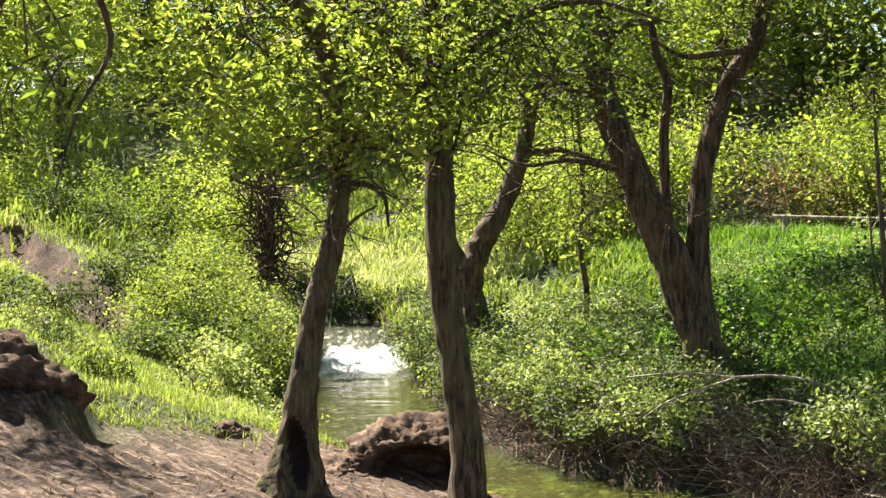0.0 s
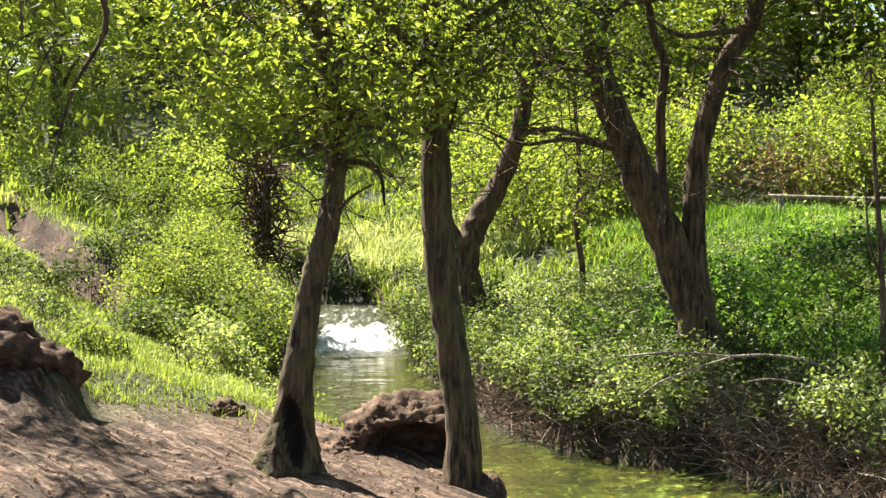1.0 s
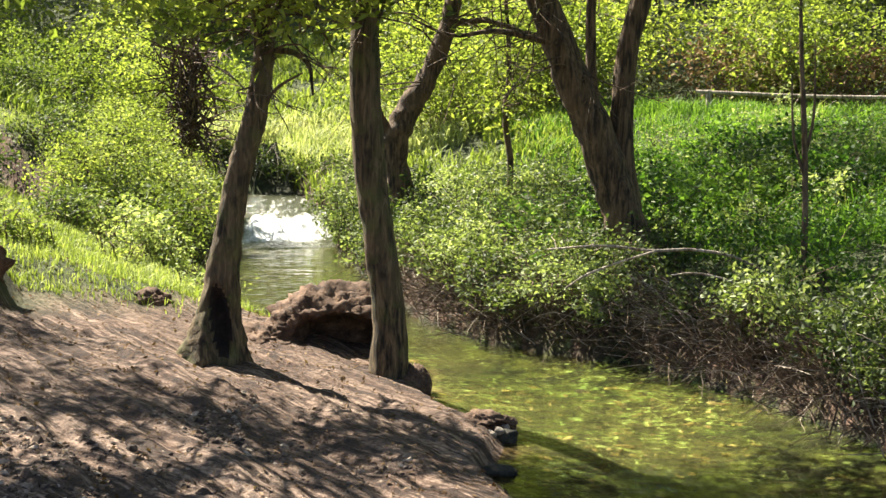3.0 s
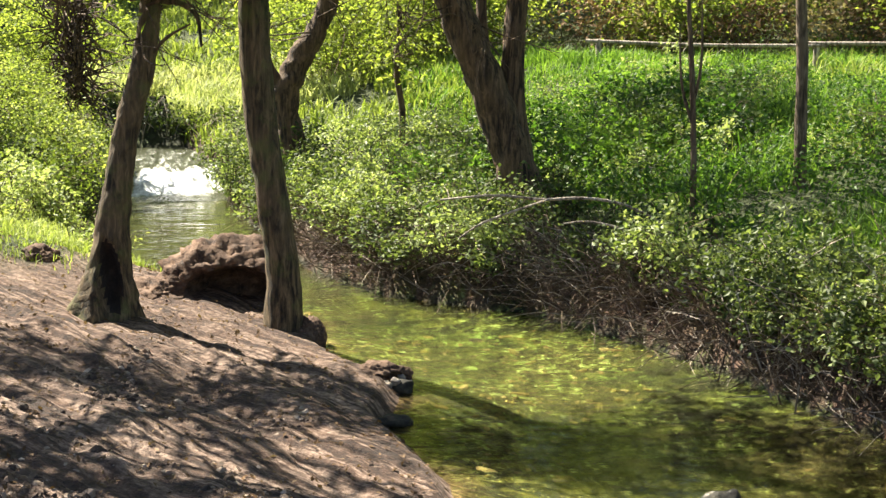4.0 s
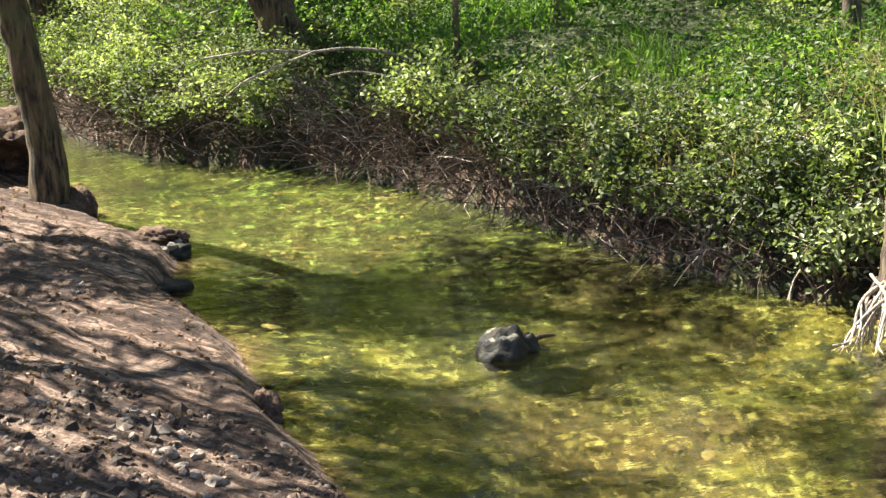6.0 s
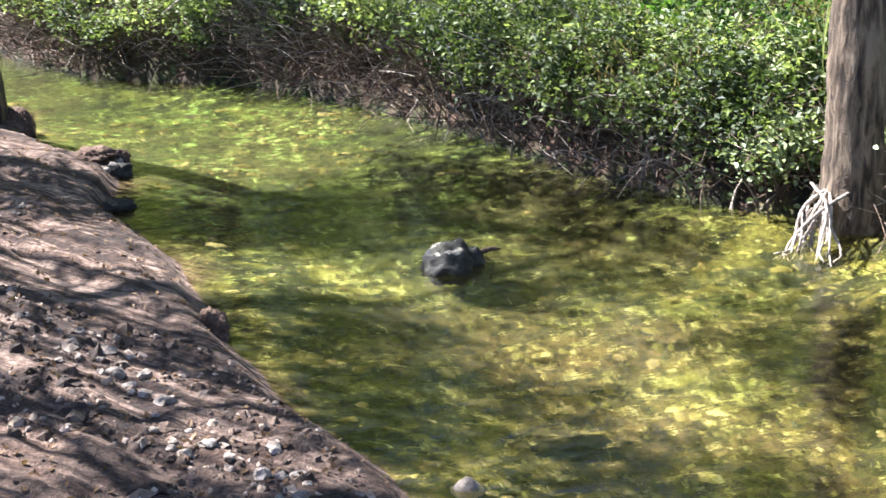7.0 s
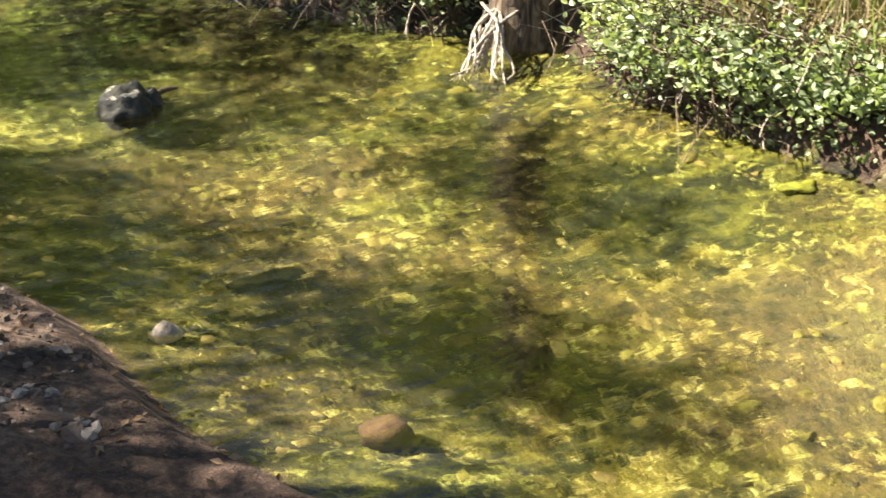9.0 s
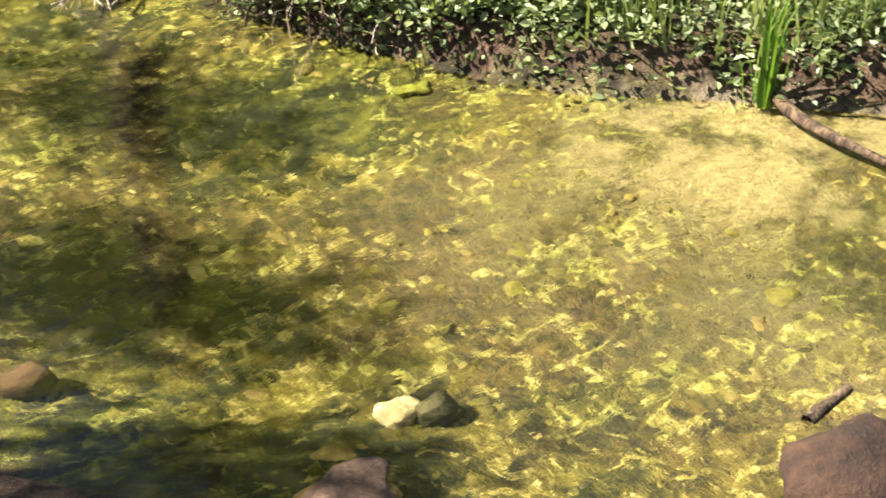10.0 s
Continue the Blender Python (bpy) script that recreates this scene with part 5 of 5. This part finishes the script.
def bare_roots():
    r = np.random.default_rng(3)
    t = thing("root_cluster", (4.30, 6.42, 0.1), "bleached bare roots dangling into the water", "roots")
    for i in range(13):
        s = np.array([4.36 + r.normal() * 0.05, 6.50 + r.normal() * 0.06, r.uniform(0.12, 0.26)])
        e = np.array([3.93 + r.normal() * 0.10, 6.10 + r.normal() * 0.08, r.uniform(-0.06, 0.02)])
        m = s + (e - s) * 0.45 + np.array([r.normal() * 0.03, r.normal() * 0.03, 0.06])
        q = s + (e - s) * 0.8 + np.array([r.normal() * 0.03, r.normal() * 0.03, -0.01])
        V, F = tube([s, m, q, e], [r.uniform(0.008, 0.014), 0.009, 0.006, 0.003], 6, 12, 0.3, i)
        piece("root", V, F, M_ROOT, t, smooth=True)
        g = q + (e - q) * 0.3 + np.array([r.normal() * 0.08, r.normal() * 0.05, -0.07])
        V, F = tube([m, (m + g) / 2 + r.normal(size=3) * 0.015, g], [0.006, 0.005, 0.002], 5, 8, 0.3, i)
        piece("rootlet", V, F, M_ROOT, t, smooth=True)


bare_roots()


# ---------------- rail fence ----------------
def fence():
    line = [(4.6, 24.05), (5.6, 23.85), (8.95, 22.8), (12.2, 21.4)]
    f = thing("rail_fence", (5.6, 23.85, float(on_ground(5.6, 23.85))), "weathered fence of round wooden poles and posts", "fence")
    for x, y in line[1:]:
        z = float(on_ground(x, y))
        V, F = tube([(x, y, z - 0.2), (x, y, 1.5), (x + 0.01, y, 2.12)], [0.055, 0.05, 0.05], 9, 8, 0.06)
        piece("post", V, F, M_DEADWOOD, f, smooth=True)
    for (x0, y0, z0), (x1, y1, z1) in (((5.4, 23.9, 2.10), (9.1, 22.72, 2.09)), ((8.8, 22.85, 2.12), (12.4, 21.3, 2.26))):
        V, F = tube([(x0, y0, z0), ((x0 + x1) / 2, (y0 + y1) / 2, (z0 + z1) / 2 - 0.03), (x1, y1, z1)], [0.033, 0.03, 0.03], 9, 14, 0.06)
        piece("rail", V, F, M_DEADWOOD, f, smooth=True)


fence()


# ---------------- bank plants ----------------
def bank_plants():
    r = np.random.default_rng(61)
    # sunlit shrubs on the near bank by the pool and above it
    for i in range(13):
        y = 16.8 + 6.5 * r.uniform(0, 1)
        x = float(bank_left(y)) - r.uniform(0.15, 1.5)
        z = float(on_ground(x, y))
        bush("bright yellow-green shrub on the grassy bank", [((x, y, z + r.uniform(0.2, 0.45)), (0.55, 0.5, r.uniform(0.25, 0.5)), 64, 34)], M_GRASS if i % 3 else M_LEAF_YELLOW, 0.04, "shrub", 0.13)
    for x, y in ((-4.9, 18.5), (-4.2, 19.2), (-5.6, 17.8)):
        z = float(on_ground(x, y))
        bush("low dark shrub on the slope", [((x, y, z + 0.15), (0.6, 0.4, 0.25), 40, 18)], M_BRAMBLE, 0.06, "shrub", 0.12)
    for x, y, k in ((-4.0, 19.9, 0.4), (-5.2, 22.3, 0.5), (-6.3, 22.9, 0.5), (-3.4, 19.3, 0.35), (-5.9, 22.0, 0.4)):
        z = float(on_ground(x, y))
        bush("dark green shrub rooted above the bare gully", [((x, y, z + 0.25), (k, k * 0.7, 0.32), 46, 20)], M_BRAMBLE, 0.06, "shrub", 0.11)
    for x, y, k in ((-2.35, 15.6, 0.32), (-2.7, 16.6, 0.42), (-2.95, 17.6, 0.5), (-2.75, 18.4, 0.5), (-2.3, 19.4, 0.4), (-3.3, 16.4, 0.4)):
        z = float(on_ground(x, y))
        bush("leafy fresh green bush beside the pool", [((x, y, z + 0.22), (k, k * 0.8, k * 0.8), int(130 * k), 22)], M_BRAMBLE_PALE, 0.055, "bush", 0.085)
    for y in (15.6, 16.4, 17.1, 17.8, 18.5, 19.2, 19.9, 20.6, 21.3):
        x = float(bank_right(y)) + 0.18
        bush("dark bramble trailing into the stream", [((x, y, level(y) + 0.24), (0.32, 0.4, 0.24), 40, 18)], M_BRAMBLE, 0.05, "bramble", 0.07)
    for i in range(16):
        y = r.uniform(12.9, 17.0)
        x = float(bank_left(y)) - r.uniform(0.25, 3.2)
        k = r.uniform(0.12, 0.24)
        bush("small leafy weed growing in the short grass", [((x, y, float(on_ground(x, y)) + k * 0.5), (k * 1.3, k * 1.3, k * 0.6), int(110 * k), 16)], M_BRAMBLE_PALE if i % 2 else M_GRASS, 0.045, "weed", 0.05)
    # overhanging growth behind the cascade
    for x, y in ((-1.5, 23.0), (-0.7, 22.9), (0.1, 22.7), (-2.3, 23.2)):
        z = float(on_ground(x, y))
        bush("tangled growth hanging over the stream head", [((x, y, z + 0.05), (0.6, 0.35, 0.22), 40, 14)], M_BRAMBLE, 0.06, "shrub", 0.10, M_DEADWOOD)
    # leafy bush leaning over the water beyond the root tree
    for x, y, k in ((4.66, 5.6, 0.28), (4.55, 5.2, 0.32), (4.58, 4.75, 0.34), (4.72, 4.3, 0.36), (4.98, 3.9, 0.35), (4.38, 6.85, 0.18)):
        z = float(on_ground(x, y))
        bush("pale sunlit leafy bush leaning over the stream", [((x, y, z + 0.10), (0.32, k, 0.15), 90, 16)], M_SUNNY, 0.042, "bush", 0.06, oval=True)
    # dark bare shrub above the pool
    t = thing("bare_shrub", (-3.0, 20.8, 0.35), "dark tangled leafless shrub leaning over the bank", "shrub")
    V, F = tube([(-3.0, 20.8, 0.3), (-2.74, 20.85, 0.9), (-2.48, 20.86, 1.4), (-2.5, 20.86, 2.0), (-2.35, 20.9, 2.6)], [0.09, 0.08, 0.07, 0.04], 8, 16, 0.15)
    piece("trunk", V, F, M_BARK, t, smooth=True)
    T = []
    for i in range(300):
        a = np.array([-2.5 + r.normal() * 0.14, 20.85 + r.normal() * 0.14, r.uniform(1.2, 2.6)])
        e = a + np.array([r.normal() * 0.3, r.normal() * 0.3, r.normal() * 0.3])
        T.append(tube([a, (a + e) / 2 + r.normal(size=3) * 0.06, e], [0.018, 0.006], 3, 5))
    V, F = join(T)
    tagged(piece("twig_tangle", V, F, M_BARK, t), kind="stuff")
    # reeds behind the sand and the root tree
    x, y = r.uniform(4.7, 8.5, 9000), r.uniform(2.2, 7.5, 9000)
    k = (x > bank_right(y) + np.where(y < 4.2, 0.12, 0.45)) & (fractal(x * 1.6, y * 1.6, 3, 71) > -0.05)
    V, F = blades(np.stack([x, y, on_ground(x, y) - 0.02], 1)[k], 0.75, 0.016, 0.35, r)
    tagged(piece("reeds", V, F, M_REED), "tall green reeds behind the sandy shore", "reeds", kind="stuff")
    x, y = r.uniform(3.6, 8.0, 11000), r.uniform(2.4, 9.2, 11000)
    k = (x > bank_right(y) + 0.2) & (fractal(x * 1.3, y * 1.3, 3, 72) > 0.0) & (np.hypot(x - 4.5, y - 6.4) > 0.75)
    V, F = blades(np.stack([x, y, on_ground(x, y) - 0.02], 1)[k], 0.6, 0.011, 0.8, r)
    tagged(piece("dry_reeds", V, F, M_DRY), "dry straw-coloured reeds and grass at the bank", "reeds", kind="stuff")
    # low leafy plants on the sandy shore
    n = 560
    y = r.uniform(1.8, 7.4, n)
    x = bank_right(y) + r.uniform(0.0, 0.6, n)
    k = np.abs(y - 6.25) > 0.35
    C = np.repeat(np.stack([x, y, on_ground(x, y) + r.uniform(0.02, 0.13, n)], 1)[k], 11, 0)
    C = C + r.normal(size=C.shape) * np.array([0.07, 0.07, 0.05])
    V, F = leaves(C, 0.042, 0.6, r=r, oval=True)
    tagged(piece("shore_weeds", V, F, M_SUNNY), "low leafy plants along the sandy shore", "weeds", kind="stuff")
    # one bright clump at the sand's edge
    p = np.array([5.03, 2.78, 0.02]) + r.normal(size=(26, 3)) * np.array([0.025, 0.025, 0])
    V, F = blades(p, 0.5, 0.02, 0.25, r)
    tagged(piece("reed_clump", V, F, M_TALL_GRASS), "bright green clump of reed at the sand's edge", "reeds")
    # dry brush behind the fence
    for i in range(9):
        x, y = 6.2 + 1.2 * i, 26.3 - 0.45 * i + r.normal() * 0.3
        z = float(on_ground(x, y))
        bush("thicket of dry brown brush behind the fence", [((x, y, z + 0.7), (0.9, 0.5, 0.6), 60, 12)], M_DRY if i % 2 else M_LITTER, 0.09, "brush", 0.2)


bank_plants()
